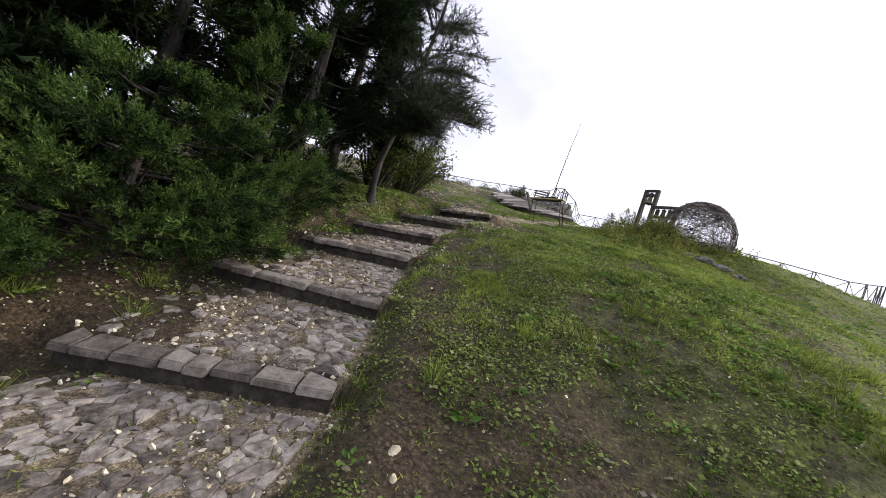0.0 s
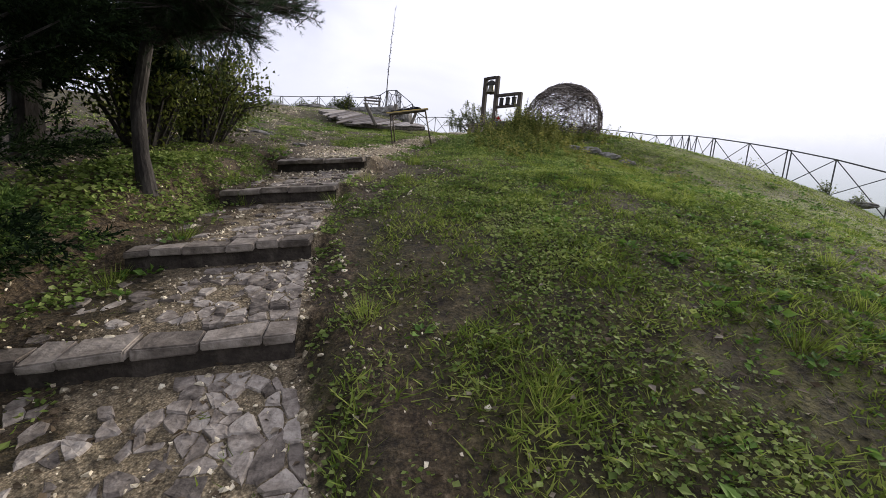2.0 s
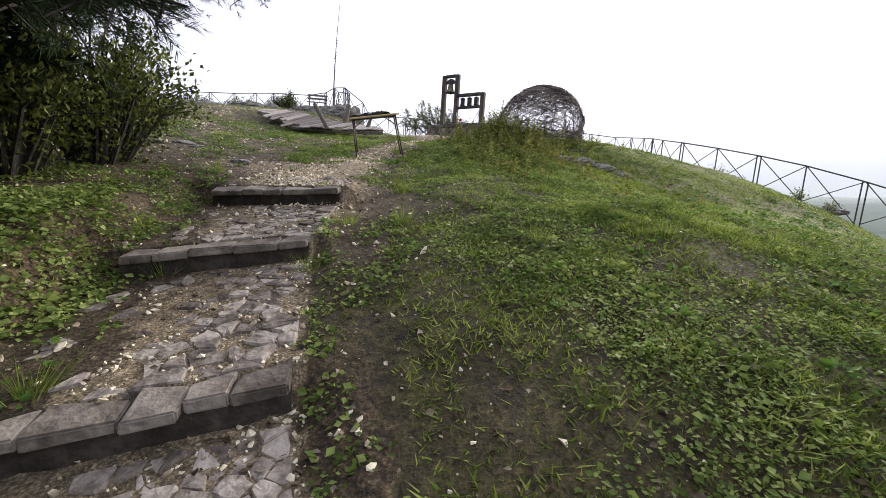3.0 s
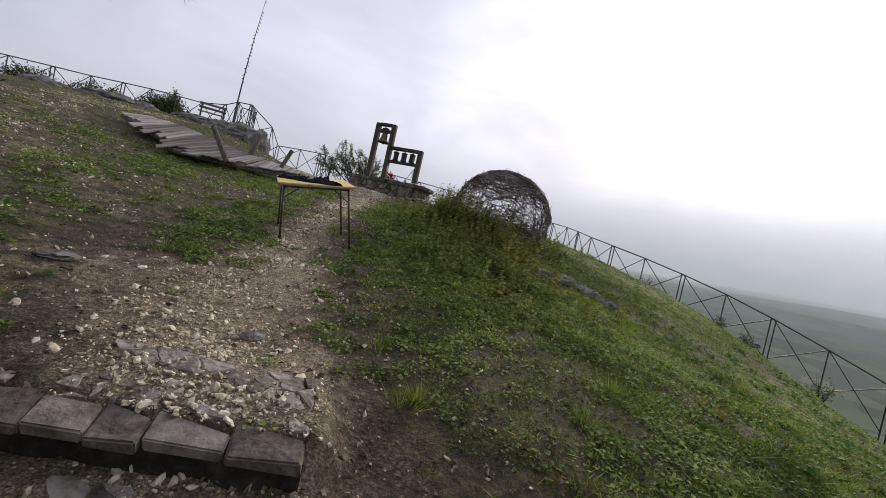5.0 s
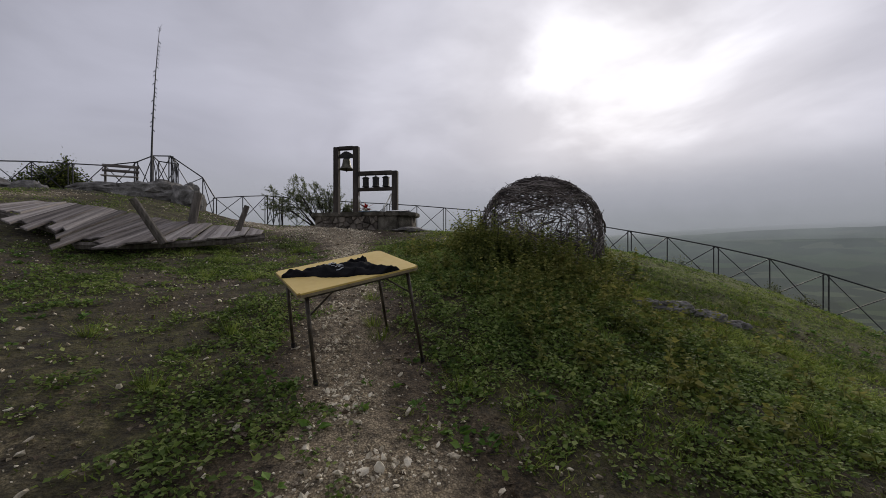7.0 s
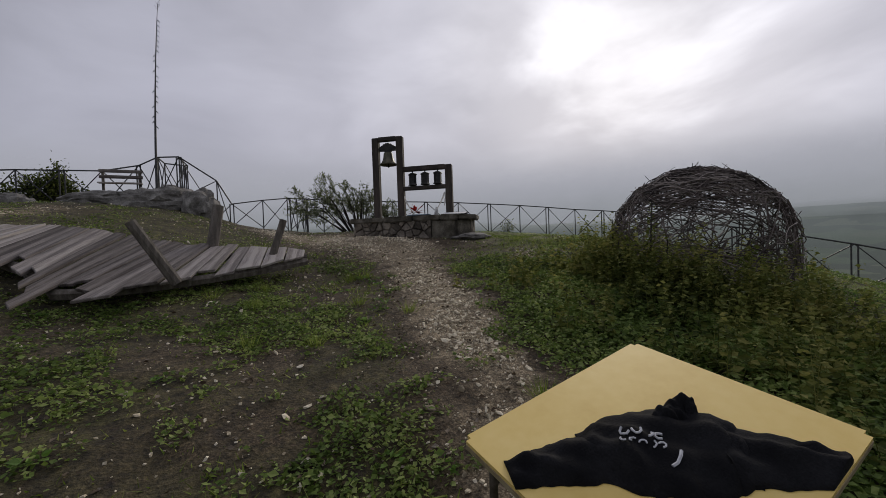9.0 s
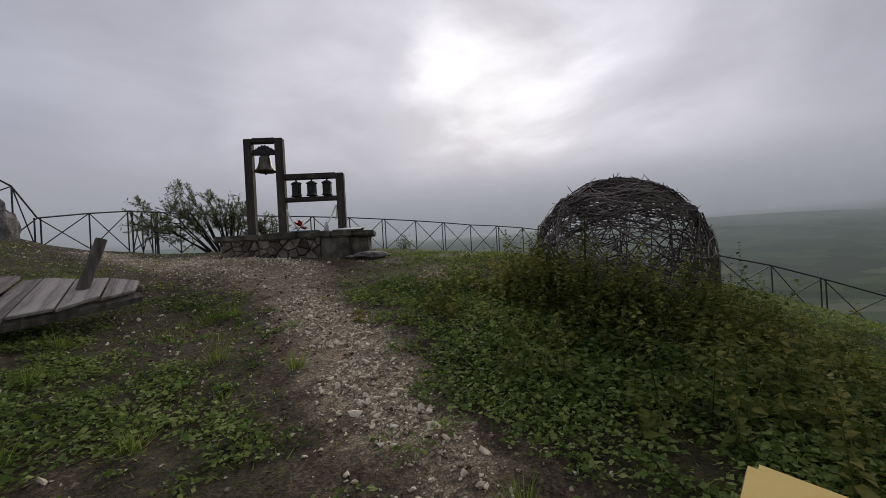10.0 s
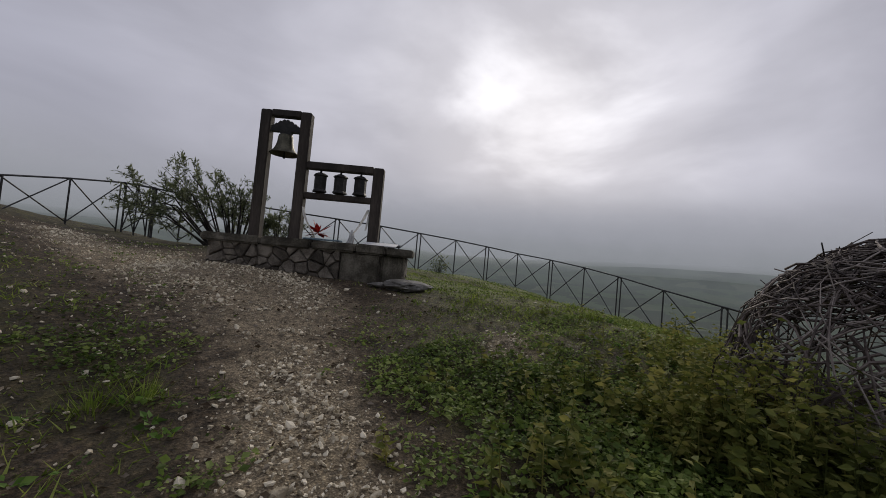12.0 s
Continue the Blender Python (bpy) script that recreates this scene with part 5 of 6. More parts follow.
def build_pine():
    """A pine with a bent trunk; its limbs reach over the steps."""
    r = np.random.default_rng(77)
    base = np.array([-3.12, 3.70, h1(-3.12, 3.70) - 0.06])
    tree = thing("pine_tree", "pine with a bent dark trunk and long needle tufts", "tree", tuple(base))
    line = [np.array(p) for p in ((0, 0, 0), (-0.06, 0.0, 0.35), (-0.10, 0.02, 0.8), (-0.02, 0.05, 1.3), (0.06, 0.1, 1.9), (0.04, 0.15, 2.6), (0.10, 0.15, 3.5), (0.05, 0.2, 4.3))]
    bm = bmesh.new()
    tube(bm, line, (0.078, 0.062, 0.055, 0.050, 0.046, 0.040, 0.028, 0.012), 12)
    for v in bm.verts:
        v.co += Vector((noise.noise(v.co * 6), noise.noise(v.co * 6 + Vector((5, 2, 1))), 0)) * 0.012
    part("trunk", bm, BARK, tree, "dark scaly trunk")
    tips = [(0.46, 2.28, 2.28), (0.42, 2.42, 2.50), (0.35, 2.15, 2.20), (0.15, 2.35, 2.20), (0.05, 2.0, 2.15), (-0.2, 2.25, 2.25), (-0.4, 2.0, 2.15), (0.28, 1.7, 2.35), (-0.3, 1.6, 2.2), (-0.6, 1.8, 2.3), (0.42, 2.0, 2.8), (0.46, 1.75, 3.15), (0.0, 2.1, 2.6),
            (0.44, 1.45, 3.45), (0.25, 1.2, 3.8), (0.40, 1.05, 2.7), (0.45, 0.85, 3.2), (0.0, 1.4, 3.0), (0.2, 1.9, 2.5), (-0.3, 1.3, 2.6)]
    for _ in range(26):
        az, up = r.uniform(0, 2 * np.pi), r.uniform(1.7, 4.3)
        reach = r.uniform(0.7, 1.3) * (1.15 - 0.16 * (up - 1.7))
        tip = np.array([np.cos(az) * reach - 0.35, np.sin(az) * reach + 0.55, up])
        tip[0] = min(tip[0], 0.40)
        tip[2] = max(tip[2], 2.25) if tip[1] > 0.9 else tip[2]
        tips.append(tuple(tip))
    tips = [(min(x, 0.28), y, max(z, 2.40)) if y > 1.5 else (x, y, z) for x, y, z in tips]
    over = [(-2.66, 6.2, 3.64), (-2.76, 6.05, 3.74), (-2.9, 6.25, 3.62), (-3.0, 6.1, 3.76), (-2.72, 5.7, 3.85), (-3.1, 5.9, 3.62), (-3.3, 6.2, 3.66), (-3.2, 5.6, 3.75),
            (-3.6, 5.1, 2.95), (-3.9, 5.2, 3.0), (-3.4, 5.3, 3.1), (-3.7, 5.5, 3.15), (-4.1, 5.2, 3.1), (-3.4, 4.9, 3.15), (-3.5, 5.0, 3.3), (-3.8, 5.4, 3.4), (-3.25, 5.6, 3.3)]
    # low limbs that reach over the steps
    over += [(-1.88, 3.30, 2.42), (-1.90, 3.15, 2.50), (-1.92, 3.20, 2.62), (-1.98, 3.05, 2.72), (-2.05, 3.40, 2.46), (-2.12, 3.20, 2.58), (-2.25, 3.45, 2.52), (-2.35, 3.20, 2.68), (-2.45, 3.50, 2.92), (-2.55, 3.25, 2.58), (-2.30, 3.05, 2.90), (-2.60, 2.95, 2.80)]
    tips += [tuple(np.array(p) - base) for p in over]
    limbs = []
    for tip in tips:
        tip = np.array(tip)
        root = np.array([0.03, 0.1, max(1.3, tip[2] - 0.45 - 0.12 * np.hypot(tip[0], tip[1]))])
        limbs.append((root, (root + tip) / 2 + np.array([-0.06, 0, 0.18]), tip))
    pts, dirs = [], []
    for i, (a, b, c) in enumerate(limbs):
        a, b, c = np.array(a), np.array(b), np.array(c)
        bm = bmesh.new()
        curve = [(1 - s) ** 2 * a + 2 * s * (1 - s) * b + s * s * c for s in np.linspace(0, 1, 9)]
        tube(bm, curve, [0.019 * (1 - 0.75 * k / 8) for k in range(9)], 6)
        for _ in range(46):
            s = r.uniform(0.15, 1.0)
            p = (1 - s) ** 2 * a + 2 * s * (1 - s) * b + s * s * c
            along = (2 * (1 - s) * (b - a) + 2 * s * (c - b))
            along /= np.linalg.norm(along)
            d = along * r.uniform(0.4, 1.0) + r.normal(size=3) * np.array([0.6, 0.7, 0.42])
            d /= np.linalg.norm(d)
            ln = r.uniform(0.12, 0.38)
            e = p + d * ln + np.array([0, 0, 0.04])
            if e[0] > 1.28 or e[1] > 1.0 and (e[0] > 0.56 or e[2] + base[2] < (3.50 if e[0] > -0.1 else 2.75)):
                continue
            tube(bm, (p, e), (0.007, 0.003), 4, cap=False)
            for q in (0.4, 0.75, 1.05):
                pts.append(p + (e - p) * q + r.normal(size=3) * 0.02)
                dirs.append(d + np.array([0, 0, 0.35]) + r.normal(size=3) * 0.3)
        part("limb", bm, BARK, tree)
    pts, dirs = np.array(pts), np.array(dirs)
    sets = []
    for k in range(3):
        q = slice(k, None, 3)
        sets.append(scatter(needle_shape(900 + k), pts[q], frames_for(dirs[q], r), np.full(len(pts[q]), 0.125)))
    link_mesh("crown", raw_mesh("crown", *merge(sets)), PINE, tree, "long dark green needle tufts")


def build_shrub(name, label, at, size, seed, stems, leaves, shape, material, leaf, up=0.7, base_z=None, lean=(0, 0), grp="", twigs=0):
    """Many thin stems from one foot, with leaves along their outer parts or on side twigs."""
    r = np.random.default_rng(seed)
    o = np.array([at[0], at[1], (h1(at[0], at[1]) if base_z is None else base_z) - 0.03])
    ob = thing(name, label, "shrub", tuple(o), grp)
    bm = bmesh.new()
    pts, dirs = [], []
    per = max(1, leaves // stems)
    for i in range(stems):
        az, rad = r.uniform(0, 2 * np.pi), r.uniform(0.2, 1.0) ** 0.7
        tip = np.array([np.cos(az) * rad * size[0] + lean[0], np.sin(az) * rad * size[1] + lean[1], size[2] * (1 - 0.55 * rad * rad) * r.uniform(0.65, 1.1)])
        root = np.array([np.cos(az), np.sin(az), 0]) * rad * 0.25 * np.array([size[0], size[1], 0])
        mid = (root + tip) / 2 + np.array([0, 0, size[2] * 0.15]) + r.normal(size=3) * 0.05
        tube(bm, (root, mid, tip), (0.014 * size[2], 0.008 * size[2], 0.003), 4, cap=False)
        for _ in range(twigs):
            q = r.uniform(0.35, 1.0)
            foot = (1 - q) ** 2 * root + 2 * q * (1 - q) * mid + q * q * tip
            run = (tip - mid) / np.linalg.norm(tip - mid) + r.normal(size=3) * 0.7 + np.array([0, 0, 0.3])
            end = foot + run / np.linalg.norm(run) * r.uniform(0.15, 0.42) * size[2] * 0.6
            tube(bm, (foot, end), (0.005, 0.002), 3, cap=False)
            m = max(1, per // twigs)
            w = r.uniform(0.15, 1.0, size=m)[:, None]
            pts.append(foot + (end - foot) * w + r.normal(size=(m, 3)) * 0.012)
            dirs.append((end - foot) / np.linalg.norm(end - foot) * 0.9 + r.normal(size=(m, 3)) * 0.55)
        if twigs:
            continue
        s = r.beta(1.6, 1.0, size=per)[:, None]
        p = (1 - s) ** 2 * root + 2 * s * (1 - s) * mid + s * s * tip + r.normal(size=(per, 3)) * 0.09 * size[2] ** 0.5
        pts.append(p)
        dirs.append((tip - root) * up + r.normal(size=(per, 3)) * 0.6)
    part("branchwork", bm, BARK, ob)
    pts, dirs = np.concatenate(pts), np.concatenate(dirs)
    pts[:, 2] = np.maximum(pts[:, 2], 0.03)
    v, f = scatter(shape, pts, frames_for(dirs, r), leaf * r.uniform(0.6, 1.3, len(pts)))
    link_mesh("foliage", raw_mesh("foliage", v, f), material, ob)


build_juniper((-3.05, 0.2), 1.7, 1.35, 1, 1700, "low spreading juniper with fresh green tips over the steps' edge", low=0.0, size=0.17)
build_juniper((-3.0, -1.5), 1.30, 1.25, 2, 1600, "low spreading juniper with fresh green tips beside the path", low=0.0, size=0.165)
build_juniper((-3.22, 1.5), 2.5, 0.95, 8, 1250, "upright young juniper with fresh green tips", low=0.0, size=0.165)
build_juniper((-4.4, 0.8), 5.6, 1.5, 3, 6600, "tall dense conifer behind the low junipers, coloured dark for shade", coat=SHADED_CYPRESS, plumes=False, size=0.29)
build_juniper((-4.4, -1.3), 5.4, 1.5, 4, 6600, "tall dense conifer behind the low junipers, coloured dark for shade", coat=SHADED_CYPRESS, plumes=False, size=0.29)
build_juniper((-3.8, 2.45), 5.2, 1.05, 5, 1900, "tall cypress-like conifer close to the steps, coloured dark for shade", low=0.05, coat=SHADED_CYPRESS, size=0.22)
build_juniper((-5.6, 2.4), 6.0, 1.6, 6, 3300, "tall light-blocking conifer at the back of the clump, coloured dark for shade", coat=SHADED_CYPRESS, plumes=False, size=0.34)
build_juniper((-5.0, 4.4), 5.4, 1.2, 7, 4800, "tall conifer behind the pine, coloured dark for shade", low=0.08, coat=SHADED_CYPRESS, plumes=False, size=0.32)
# The next two are added behind the clump to block light.
build_juniper((-6.4, -0.2), 6.2, 1.7, 9, 3000, "tall light-blocking conifer at the back of the clump, coloured dark for shade", coat=SHADED_CYPRESS, plumes=False, size=0.36)
build_juniper((-5.6, -3.2), 6.0, 1.7, 10, 3000, "tall light-blocking conifer at the back of the clump, coloured dark for shade", coat=SHADED_CYPRESS, plumes=False, size=0.36)
build_pine()
build_shrub("hazel_bush", "round deciduous bush with yellow-green leaves", (-4.5, 6.5), (1.0, 0.95, 1.75), 31, 110, 8000, LEAF_SHAPE, BROADLEAF, 0.060)
build_shrub("hazel_bush", "round deciduous bush with yellow-green leaves behind the pine", (-4.6, 5.5), (0.85, 0.85, 1.75), 32, 90, 5600, LEAF_SHAPE, BROADLEAF, 0.060)
build_shrub("olive_shrub", "wind-bent grey-green shrub by the railing", (0.25, 20.45), (1.5, 0.7, 1.55), 33, 34, 8200, SLIM_LEAF, OLIVE, 0.085, lean=(-0.55, 0), twigs=12)
build_shrub("olive_shrub", "sparse grey-green shrub behind the plinth", (1.15, 20.15), (0.6, 0.5, 1.0), 34, 16, 1300, SLIM_LEAF, OLIVE, 0.07, twigs=8)
build_shrub("round_shrub", "low dark green shrub along the railing", (-7.0, 21.5), (0.95, 0.5, 0.95), 35, 110, 4200, LEAF_SHAPE, BROADLEAF, 0.07, base_z=4.70)
build_shrub("round_shrub", "small upright sapling above the low shrub", (-6.85, 21.6), (0.22, 0.2, 1.25), 36, 26, 700, LEAF_SHAPE, BROADLEAF, 0.07, base_z=4.85)
build_shrub("round_shrub", "low dark green shrub along the railing", (-8.9, 21.6), (1.0, 0.5, 0.85), 37, 100, 3400, LEAF_SHAPE, BROADLEAF, 0.07, base_z=4.55)
build_shrub("round_shrub", "low dark green shrub along the railing", (-10.6, 21.3), (0.9, 0.5, 0.8), 38, 80, 2600, LEAF_SHAPE, BROADLEAF, 0.07, base_z=4.45)
for i, (x, y, s) in enumerate(((7.7, 12.75, 0.55), (8.2, 12.6, 0.42), (9.0, 10.6, 0.4), (9.9, 9.3, 0.55), (6.9, 14.4, 0.45), (5.2, 19.7, 0.5), (8.6, 11.0, 0.35), (10.5, 8.0, 0.6))):
    build_shrub("small_shrub", "small thin shrub at the railing's foot", (x, y), (s * 0.5, s * 0.5, s), 50 + i, 18, 320, LEAF_SHAPE, OLIVE, 0.05, grp="shrubs at the railing")


# tall weeds round the dome and on the mound
def build_weeds():
    r = np.random.default_rng(61)
    spots = []
    while len(spots) < 640:
        k = r.integers(0, 6)
        if k >= 4:
            a = r.uniform(np.pi * 0.75, np.pi * 1.42)
            q = np.array([DOME.x, DOME.y]) + np.array([np.cos(a), np.sin(a)]) * r.uniform(0.88, 1.35)
            h = r.uniform(0.35, 0.9) * r.uniform(0.6, 1.0)
        elif k == 0:
            a = r.uniform(0, 2 * np.pi)
            q = np.array([DOME.x, DOME.y]) + np.array([np.cos(a), np.sin(a)]) * r.uniform(0.92, 1.5)
            h = r.uniform(0.12, 0.3)
        elif k == 1:
            q = np.array([0.75, 10.4]) + r.normal(size=2) * np.array([0.6, 0.9])
            h = r.uniform(0.2, 0.6)
        elif k == 2:
            q = np.array([0.7, 9.0]) + r.normal(size=2) * np.array([0.8, 1.0])
            h = r.uniform(0.12, 0.36)
        else:
            q = np.array([1.2, 12.2]) + r.normal(size=2) * np.array([0.7, 0.5])
            h = r.uniform(0.15, 0.4)
        if np.hypot(q[0] - DOME.x, q[1] - DOME.y) < 0.86 or q[0] < -0.45:
            continue
        spots.append((q[0], q[1], h))
    pts, dirs, siz = [], [], []
    sv, sf, k = [], [], 0
    for x, y, h in spots:
        z = h1(x, y)
        for _ in range(2):
            lean = r.normal(size=2) * 0.16 * h
            b = np.array([x, y, z - 0.02]) + np.array([*(r.normal(size=2) * 0.05), 0])
            t = b + np.array([lean[0], lean[1], h * r.uniform(0.7, 1.15)])
            w = 0.005
            sv += [b + (w, 0, 0), b + (-w * 0.5, w * 0.87, 0), b + (-w * 0.5, -w * 0.87, 0), t]
            sf += [(k, k + 1, k + 3), (k + 1, k + 2, k + 3), (k + 2, k, k + 3)]
            k += 4
            n = int(9 + h * 26)
            s = np.linspace(0.12, 1.0, n)[:, None]
            p = b + (t - b) * s
            a = r.uniform(0, 6.3, n)
            d = np.stack([np.cos(a), np.sin(a), r.uniform(-0.35, 0.5, n)], 1)
            pts.append(p)
            dirs.append(d)
            siz.append((0.082 - 0.045 * s[:, 0]) * r.uniform(0.7, 1.3, n))
    pts, dirs, siz = np.concatenate(pts), np.concatenate(dirs), np.concatenate(siz)
    v, f = scatter(LEAF_SHAPE, pts, frames_for(dirs, r), siz)
    ob = link_mesh("tall_weeds", raw_mesh("tall_weeds", *merge([(v, f), (np.array(sv), np.array(sf))])), NETTLE)
    tagged(ob, "tall nettle-like weeds growing round the woven dome", "weeds", kind="stuff")
    # two mullein spikes by the dome
    for i, (x, y, h) in enumerate(((0.98, 11.3, 0.95), (0.86, 11.05, 0.62), (1.1, 11.9, 0.7))):
        z = h1(x, y)
        n = 130
        s = r.uniform(0.05, 1, n)
        a = r.uniform(0, 6.3, n)
        p = np.stack([x + 0.02 * np.cos(a) + 0.06 * s, y + 0.02 * np.sin(a), z + h * s], 1)
        d = np.stack([np.cos(a), np.sin(a), np.full(n, 0.8)], 1)
        v, f = scatter(LEAF_SHAPE, p, frames_for(d, r), 0.10 * (1.12 - s))
        bm = bmesh.new()
        tube(bm, ((x, y, z - 0.03), (x + 0.06, y, z + h)), (0.012, 0.006), 6)
        ob = part("seed_spike", bm, BARK)
        tagged(ob, "tall dark seed spike of a weed", "weed", "seed spikes by the dome")
        link_mesh("seed_leaves", raw_mesh("seed_leaves", v, f), NETTLE, ob)


build_weeds()


# ---------------------------------------------------------------- turf, ground leaves, gravel
def in_things(x, y):
    hit = (np.hypot(x - DOME.x, y - DOME.y) < 0.5)
    lx, ly = (x * 0.780 + (y - 17.58) * -0.626), (x * 0.626 + (y - 17.58) * 0.780)
    hit |= (lx > -0.45) & (lx < 2.3) & (ly > -0.45) & (ly < 0.7)
    return hit


def build_grass():
    r = np.random.default_rng(71)
    n = 560000
    # more blades where people pass close by
    m1 = int(n * 0.38)
    x = np.concatenate([r.normal(0.9, 2.0, m1), r.uniform(-9.0, 9.0, n - m1)])
    y = np.concatenate([r.uniform(-2.2, 10.0, m1), r.uniform(-2.0, 18.5, n - m1)])
    g, b = masks(x, y)
    patch = np.clip(0.5 + 0.35 * patchy(x, y, 1.7, 21), 0, 1)
    tuft = np.clip(0.5 + 0.4 * patchy(x, y, 6.5, 22), 0, 1)
    clod = 0.5 * patchy(x, y, 13.0, 23) + 0.4 * patchy(x, y, 23.0, 24)
    keep = r.uniform(size=n) < np.clip(1.15 - 1.3 * g - 1.2 * b + 0.5 * clod, 0.0, 1) * (0.12 + 0.45 * patch + 0.55 * tuft)
    lush = x > -0.6 - 0.12 * np.abs(y)
    keep &= (r.uniform(size=n) < np.where(lush, 1.0, np.where(y < 8.4, 0.25, 0.42))) & ~in_things(x, y)
    x, y, tuft, patch, lush = x[keep], y[keep], tuft[keep], patch[keep], lush[keep]
    z = hill(x, y)
    n = len(x)
    h = (0.018 + 0.028 * tuft * patch) * r.uniform(0.4, 1.7, n) * np.where(lush, 1.0, 0.75)
    lean = r.normal(size=(n, 2)) * 1.1 * h[:, None]
    a = r.uniform(0, 2 * np.pi, n)
    w = 0.0040 + 0.0045 * r.uniform(size=n)
    side = np.stack([np.cos(a) * w, np.sin(a) * w, np.zeros(n)], 1)
    base = np.stack([x, y, z - 0.004], 1)
    tip = base + np.stack([lean[:, 0], lean[:, 1], h], 1)
    v = np.stack([base - side, base + side, tip], 1).reshape(-1, 3)
    ob = link_mesh("grass", raw_mesh("grass", v, np.arange(len(v)).reshape(-1, 3)), BLADE)
    tagged(ob, "short uneven green grass on the hillside", "grass", kind="stuff")
    # single taller tufts
    sv = []
    for _ in range(150):
        cx, cy = r.uniform(-3.8, 4.5), r.uniform(-1.0, 14.0)
        gg, bb = masks([cx], [cy])
        if gg[0] > 0.5 or (cx > -0.5 and r.uniform() < 0.3):
            continue
        k = 70
        px, py = cx + r.normal(size=k) * 0.035, cy + r.normal(size=k) * 0.035
        pz = hill(px, py)
        hh = r.uniform(0.05, 0.16, k)
        out = np.stack([px - cx, py - cy], 1) * 1.4 + r.normal(size=(k, 2)) * 0.025
        a = r.uniform(0, 6.3, k)
        sd = np.stack([np.cos(a), np.sin(a), np.zeros(k)], 1) * 0.003
        bs = np.stack([px, py, pz - 0.005], 1)
        sv.append(np.stack([bs - sd, bs + sd, bs + np.concatenate([out, hh[:, None]], 1)], 1).reshape(-1, 3))
    v = np.concatenate(sv)
    ob = link_mesh("grass_tufts", raw_mesh("grass_tufts", v, np.arange(len(v)).reshape(-1, 3)), BLADE)
    tagged(ob, "taller green grass tufts in the turf", "grass", kind="stuff")


SMALL_LEAF = (np.array([(0, 0, 0), (0.36, 0.5, 0.05), (0, 1.0, -0.06), (-0.36, 0.5, 0.05)]), np.array([(0, 1, 2), (0, 2, 3)]))


def build_ground_leaves():
    r = np.random.default_rng(81)
    n = 760000
    m1, m2 = int(n * 0.42), int(n * 0.22)
    x = np.concatenate([r.normal(1.0, 1.7, m1), r.normal(-3.0, 1.6, m2), r.uniform(-7.0, 9.0, n - m1 - m2)])
    y = np.concatenate([r.uniform(-1.0, 14.0, m1), r.uniform(2.0, 15.0, m2), r.uniform(-1.5, 19.5, n - m1 - m2)])
    g, b = masks(x, y)
    clump = 0.5 * patchy(x, y, 2.6, 31) + 0.4 * patchy(x, y, 6.0, 32) + 0.4 * patchy(x, y, 14.0, 33)
    ivy = np.exp(-(((x - 0.6) / 1.3) ** 2 + ((y - 10.3) / 2.8) ** 2))
    left = np.exp(-(((x + 3.3) / 0.8) ** 2 + ((y - 3.6) / 2.2) ** 2))
    keep = r.uniform(size=n) < np.clip(0.24 + np.where(x < -0.9, np.where(y > 8.4, 0.22, 0.02), 0.23) + np.where(x < -0.9, 0.62, 0.48) * clump + 0.6 * ivy + 0.8 * left - 0.75 * g - 0.45 * b, 0, 1)
    keep &= ~in_things(x, y)
    for k in range(6):
        u, v = tread_uv(k, x, y)
        keep &= ~((u > 0.0) & (u < 0.72) & (v > -0.05) & (v < 1.0))
    x, y, ivy, left = x[keep], y[keep], ivy[keep], left[keep]
    n = len(x)
    big = r.uniform(size=n) ** 5
    rise = 0.004 + 0.022 * r.uniform(size=n) + 0.01 * big + 0.08 * ivy * r.uniform(size=n) + 0.05 * left * r.uniform(size=n)
    z = hill(x, y) + rise
    a = r.uniform(0, 6.3, n)
    d = np.stack([np.cos(a), np.sin(a), r.uniform(-0.3, 0.45, n)], 1)
    v, f = scatter(SMALL_LEAF, np.stack([x, y, z], 1), frames_for(d, r), (0.018 + np.where(x < -0.9, 0.006, 0.0) + 0.014 * big + 0.021 * ivy + 0.008 * left) * r.uniform(0.5, 1.6, n))
    ob = link_mesh("ground_leaves", raw_mesh("ground_leaves", v, f), LEAF)
    tagged(ob, "low clover and ivy leaves spreading over the ground", "leaves", kind="stuff")
    # dead leaves and straw
    n = 12000
    x, y = r.normal(-0.3, 2.8, n), r.uniform(-1.8, 16.5, n)
    z = hill(x, y) + 0.012
    a = r.uniform(0, 6.3, n)
    d = np.stack([np.cos(a), np.sin(a), r.uniform(-0.1, 0.15, n)], 1)
    ok = ~in_things(x, y)
    v, f = scatter(LEAF_SHAPE, np.stack([x, y, z], 1)[ok], frames_for(d[ok], r), 0.035 * r.uniform(0.5, 1.5, ok.sum()))
    ob = link_mesh("leaf_litter", raw_mesh("leaf_litter", v, f), LITTER)
    tagged(ob, "dry pale fallen leaves strewn on the ground", "leaves", kind="stuff")


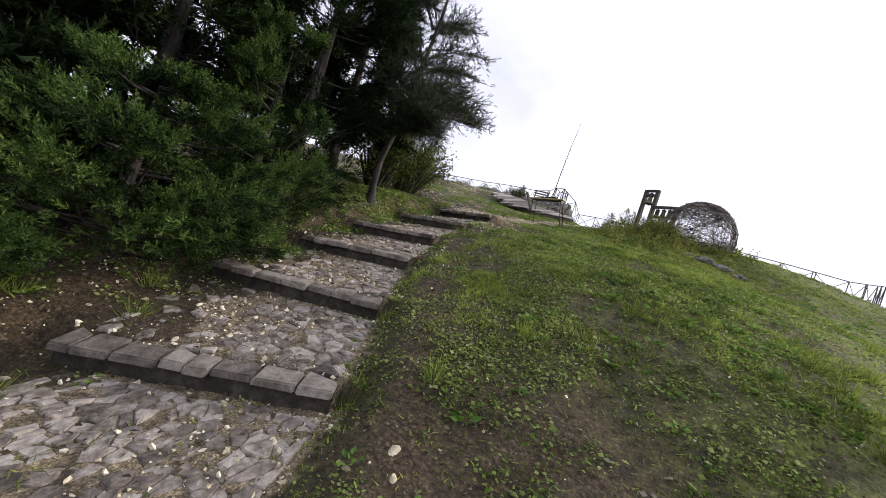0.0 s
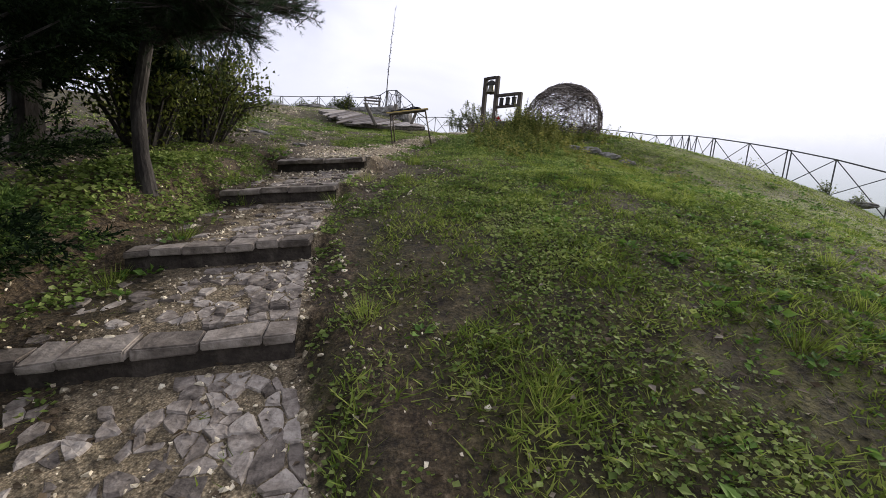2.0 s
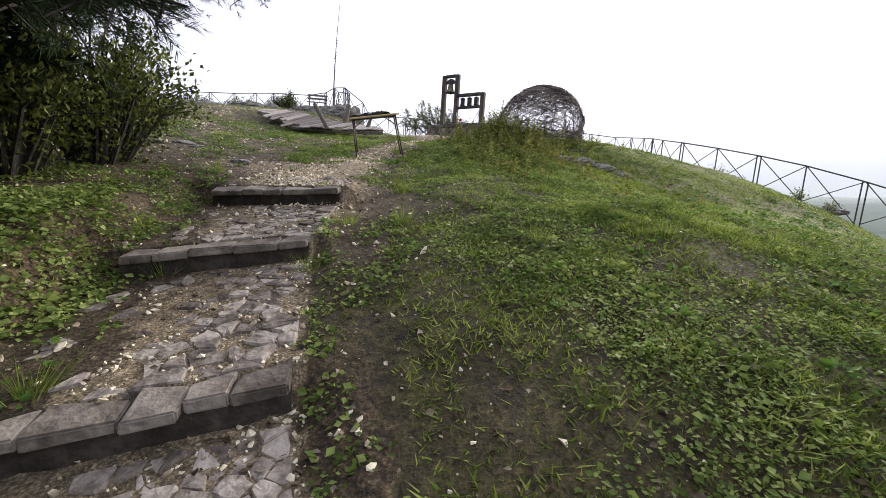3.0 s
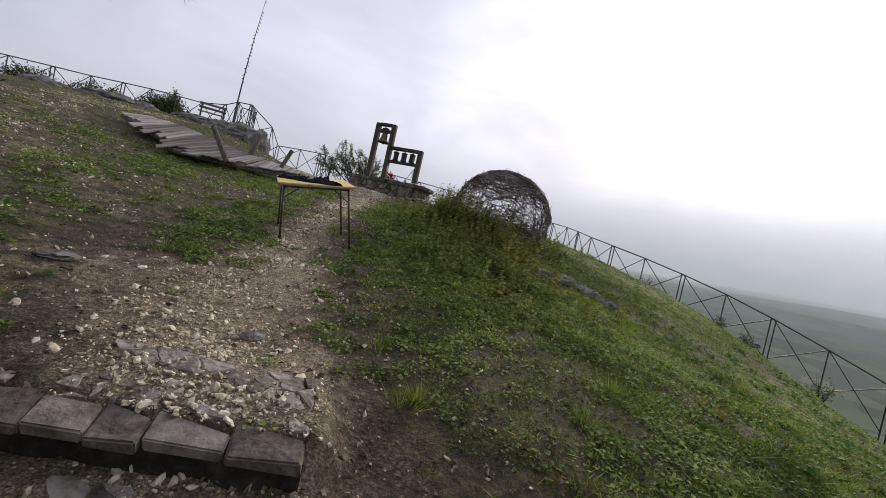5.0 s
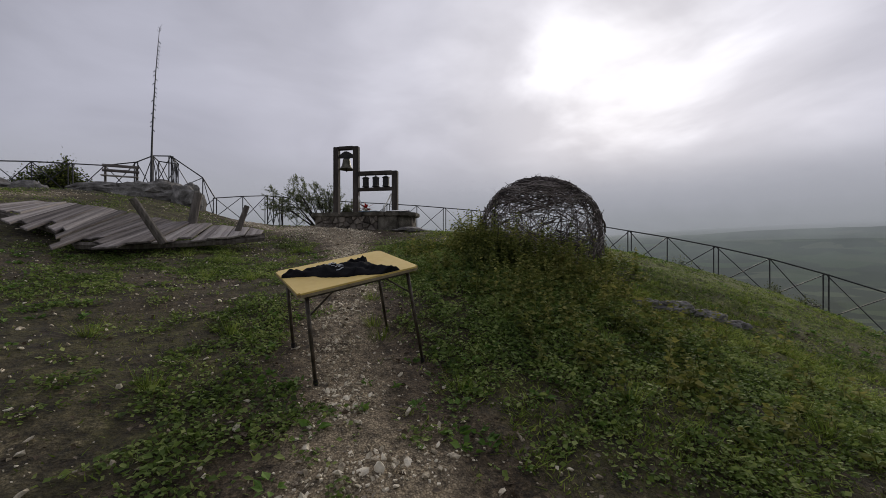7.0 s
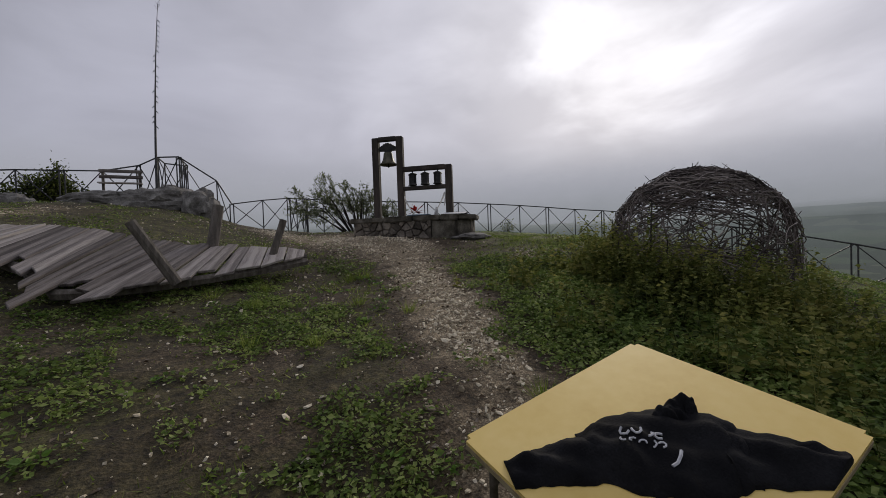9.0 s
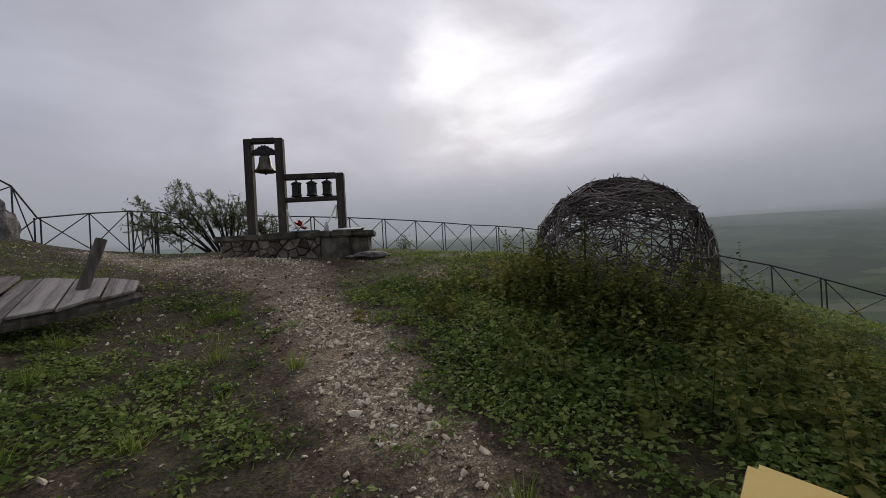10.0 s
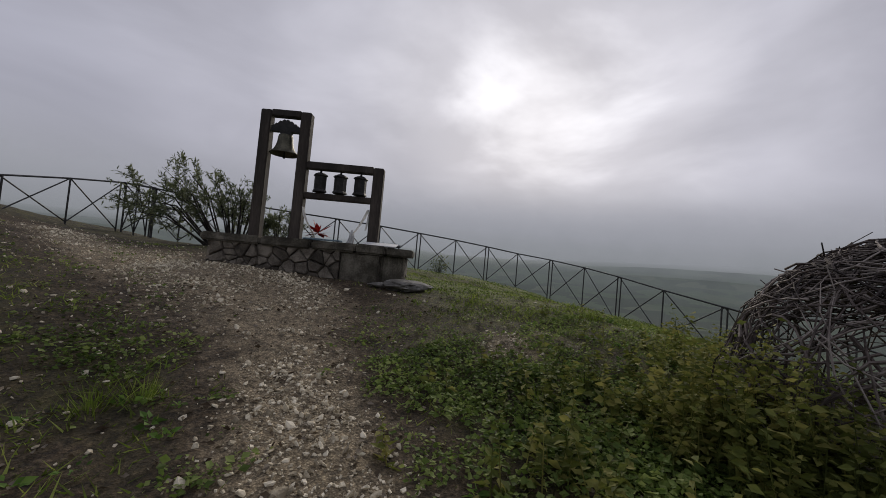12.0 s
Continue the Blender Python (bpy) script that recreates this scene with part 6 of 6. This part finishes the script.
def build_rosettes():
    """Flat rosettes of broad leaves, in loose colonies over the turf."""
    r = np.random.default_rng(85)
    n = 9000
    x, y = r.uniform(-6.5, 6.5, n), r.uniform(-1.6, 14.0, n)
    g, b = masks(x, y)
    colony = 0.5 * patchy(x, y, 1.9, 35) + 0.4 * patchy(x, y, 5.0, 36)
    keep = (r.uniform(size=n) < np.clip(0.15 + 0.55 * colony - 0.8 * g - 0.15 * b, 0, 1)) & ~in_things(x, y)
    for k in range(6):
        u, v = tread_uv(k, x, y)
        keep &= ~((u > -0.02) & (u < 0.8) & (v > -0.05) & (v < 1.05))
    x, y = x[keep], y[keep]
    per = 11
    px, py = np.repeat(x, per), np.repeat(y, per)
    m = len(px)
    a = r.uniform(0, 2 * np.pi, m)
    spread = np.repeat(r.uniform(0.015, 0.06, len(x)), per) * r.uniform(0.1, 1.0, m)
    qx, qy = px + np.cos(a) * spread, py + np.sin(a) * spread
    d = np.stack([np.cos(a), np.sin(a), r.uniform(0.05, 0.75, m)], 1)
    at = np.stack([qx, qy, hill(qx, qy) + r.uniform(0.003, 0.025, m)], 1)
    size = np.repeat(r.uniform(0.022, 0.062, len(x)), per) * r.uniform(0.6, 1.25, m)
    v, f = scatter(LEAF_SHAPE, at, frames_for(d, r), size)
    ob = link_mesh("leaf_rosettes", raw_mesh("leaf_rosettes", v, f), ROSETTE)
    tagged(ob, "bright green broad-leaved weeds in the turf", "weeds", kind="stuff")


def stone_shape(seed):
    bm = bmesh.new()
    if seed % 2:
        bmesh.ops.create_icosphere(bm, subdivisions=1, radius=1.0)
    else:
        bmesh.ops.create_cube(bm, size=1.3)
        bmesh.ops.triangulate(bm, faces=bm.faces[:])
    r = random.Random(seed)
    for v in bm.verts:
        v.co = v.co * r.uniform(0.55, 1.25)
        v.co.x *= 1.25
        v.co.z *= 0.55
    bm.verts.index_update()
    v = np.array([q.co for q in bm.verts])
    f = np.array([[q.index for q in t.verts] for t in bm.faces])
    bm.free()
    return v, f


def build_gravel():
    r = np.random.default_rng(91)
    n = 520000
    x, y = r.uniform(-7.5, 3.0, n), r.uniform(-2.6, 20.5, n)
    g, b = masks(x, y)
    pat = 0.5 + 0.3 * patchy(x, y, 3.0, 41) + 0.3 * patchy(x, y, 8.0, 42)
    pick = r.uniform(size=n) < np.clip(1.5 * (g - 0.22), 0, 1) ** 1.6 * 0.90 * np.clip(1.25 * pat, 0.04, 1) + np.where(x > -0.6, 0.010, 0.05) * b + np.where(x > 0, 0.0012, 0.006)
    pick &= ~in_things(x, y)
    for k in range(6):
        u, v = tread_uv(k, x, y)
        pick &= ~((u > 0.02) & (u < 0.78) & (v > 0) & (v < 0.98)) | (r.uniform(size=n) < 0.4)
    x, y = x[pick], y[pick]
    z = hill(x, y)
    n = len(x)
    size = 0.005 + 0.044 * r.beta(0.9, 7.0, n)
    sets = []
    for k in range(6):
        q = (np.arange(n) % 3 == k // 2) & ((size > 0.016) == bool(k % 2))
        m = q.sum()
        d = np.stack([r.normal(size=m), r.normal(size=m), r.normal(size=m) * 0.15], 1)
        fr = frames_for(d, r)
        sets.append(scatter(stone_shape(k), np.stack([x[q], y[q], z[q] + size[q] * 0.15], 1), fr, size[q]))
    ob = link_mesh("gravel", raw_mesh("gravel", *merge(sets)), GRAVEL)
    tagged(ob, "loose pale limestone gravel on the path", "gravel", kind="stuff")


build_grass()
build_ground_leaves()
build_rosettes()
build_gravel()


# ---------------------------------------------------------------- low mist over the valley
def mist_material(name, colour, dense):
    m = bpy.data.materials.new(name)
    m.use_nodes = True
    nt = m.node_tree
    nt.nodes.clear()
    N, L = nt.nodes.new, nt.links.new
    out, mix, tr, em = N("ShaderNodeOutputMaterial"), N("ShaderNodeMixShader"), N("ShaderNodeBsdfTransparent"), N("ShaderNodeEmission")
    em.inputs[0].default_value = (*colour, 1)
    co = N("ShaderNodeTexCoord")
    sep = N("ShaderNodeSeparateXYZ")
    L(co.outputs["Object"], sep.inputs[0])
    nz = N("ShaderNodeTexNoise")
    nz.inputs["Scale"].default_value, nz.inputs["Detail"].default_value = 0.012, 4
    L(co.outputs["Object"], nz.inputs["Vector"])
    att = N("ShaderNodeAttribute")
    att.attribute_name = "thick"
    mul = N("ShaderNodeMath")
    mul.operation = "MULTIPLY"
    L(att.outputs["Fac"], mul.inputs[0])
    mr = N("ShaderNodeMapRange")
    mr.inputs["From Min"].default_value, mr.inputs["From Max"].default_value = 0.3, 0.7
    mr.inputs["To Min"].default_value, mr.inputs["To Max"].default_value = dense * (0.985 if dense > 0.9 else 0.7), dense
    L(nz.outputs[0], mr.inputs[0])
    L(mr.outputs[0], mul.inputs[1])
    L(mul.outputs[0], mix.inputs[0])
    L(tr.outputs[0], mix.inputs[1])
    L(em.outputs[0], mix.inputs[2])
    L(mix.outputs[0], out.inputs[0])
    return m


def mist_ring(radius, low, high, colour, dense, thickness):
    """A glowing see-through ring that paints haze; its thickness changes with height."""
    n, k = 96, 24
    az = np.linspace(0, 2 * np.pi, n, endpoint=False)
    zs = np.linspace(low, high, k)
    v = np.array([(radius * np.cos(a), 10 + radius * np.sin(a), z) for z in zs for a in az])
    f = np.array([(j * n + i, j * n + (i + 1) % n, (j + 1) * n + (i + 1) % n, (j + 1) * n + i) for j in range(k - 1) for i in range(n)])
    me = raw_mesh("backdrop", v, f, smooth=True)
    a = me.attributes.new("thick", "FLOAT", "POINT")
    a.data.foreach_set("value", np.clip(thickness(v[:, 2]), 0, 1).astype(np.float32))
    ob = link_mesh("backdrop", me, mist_material("painted_valley_mist", colour, dense))
    tagged(ob, "pale grey valley mist painted on a glowing ring", "mist", kind="structure")


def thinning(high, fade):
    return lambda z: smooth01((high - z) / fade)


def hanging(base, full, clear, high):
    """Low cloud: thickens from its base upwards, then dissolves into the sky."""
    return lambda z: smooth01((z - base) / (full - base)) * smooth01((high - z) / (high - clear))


# Distance haze painted in: farther rings mostly glow paler and bluer.
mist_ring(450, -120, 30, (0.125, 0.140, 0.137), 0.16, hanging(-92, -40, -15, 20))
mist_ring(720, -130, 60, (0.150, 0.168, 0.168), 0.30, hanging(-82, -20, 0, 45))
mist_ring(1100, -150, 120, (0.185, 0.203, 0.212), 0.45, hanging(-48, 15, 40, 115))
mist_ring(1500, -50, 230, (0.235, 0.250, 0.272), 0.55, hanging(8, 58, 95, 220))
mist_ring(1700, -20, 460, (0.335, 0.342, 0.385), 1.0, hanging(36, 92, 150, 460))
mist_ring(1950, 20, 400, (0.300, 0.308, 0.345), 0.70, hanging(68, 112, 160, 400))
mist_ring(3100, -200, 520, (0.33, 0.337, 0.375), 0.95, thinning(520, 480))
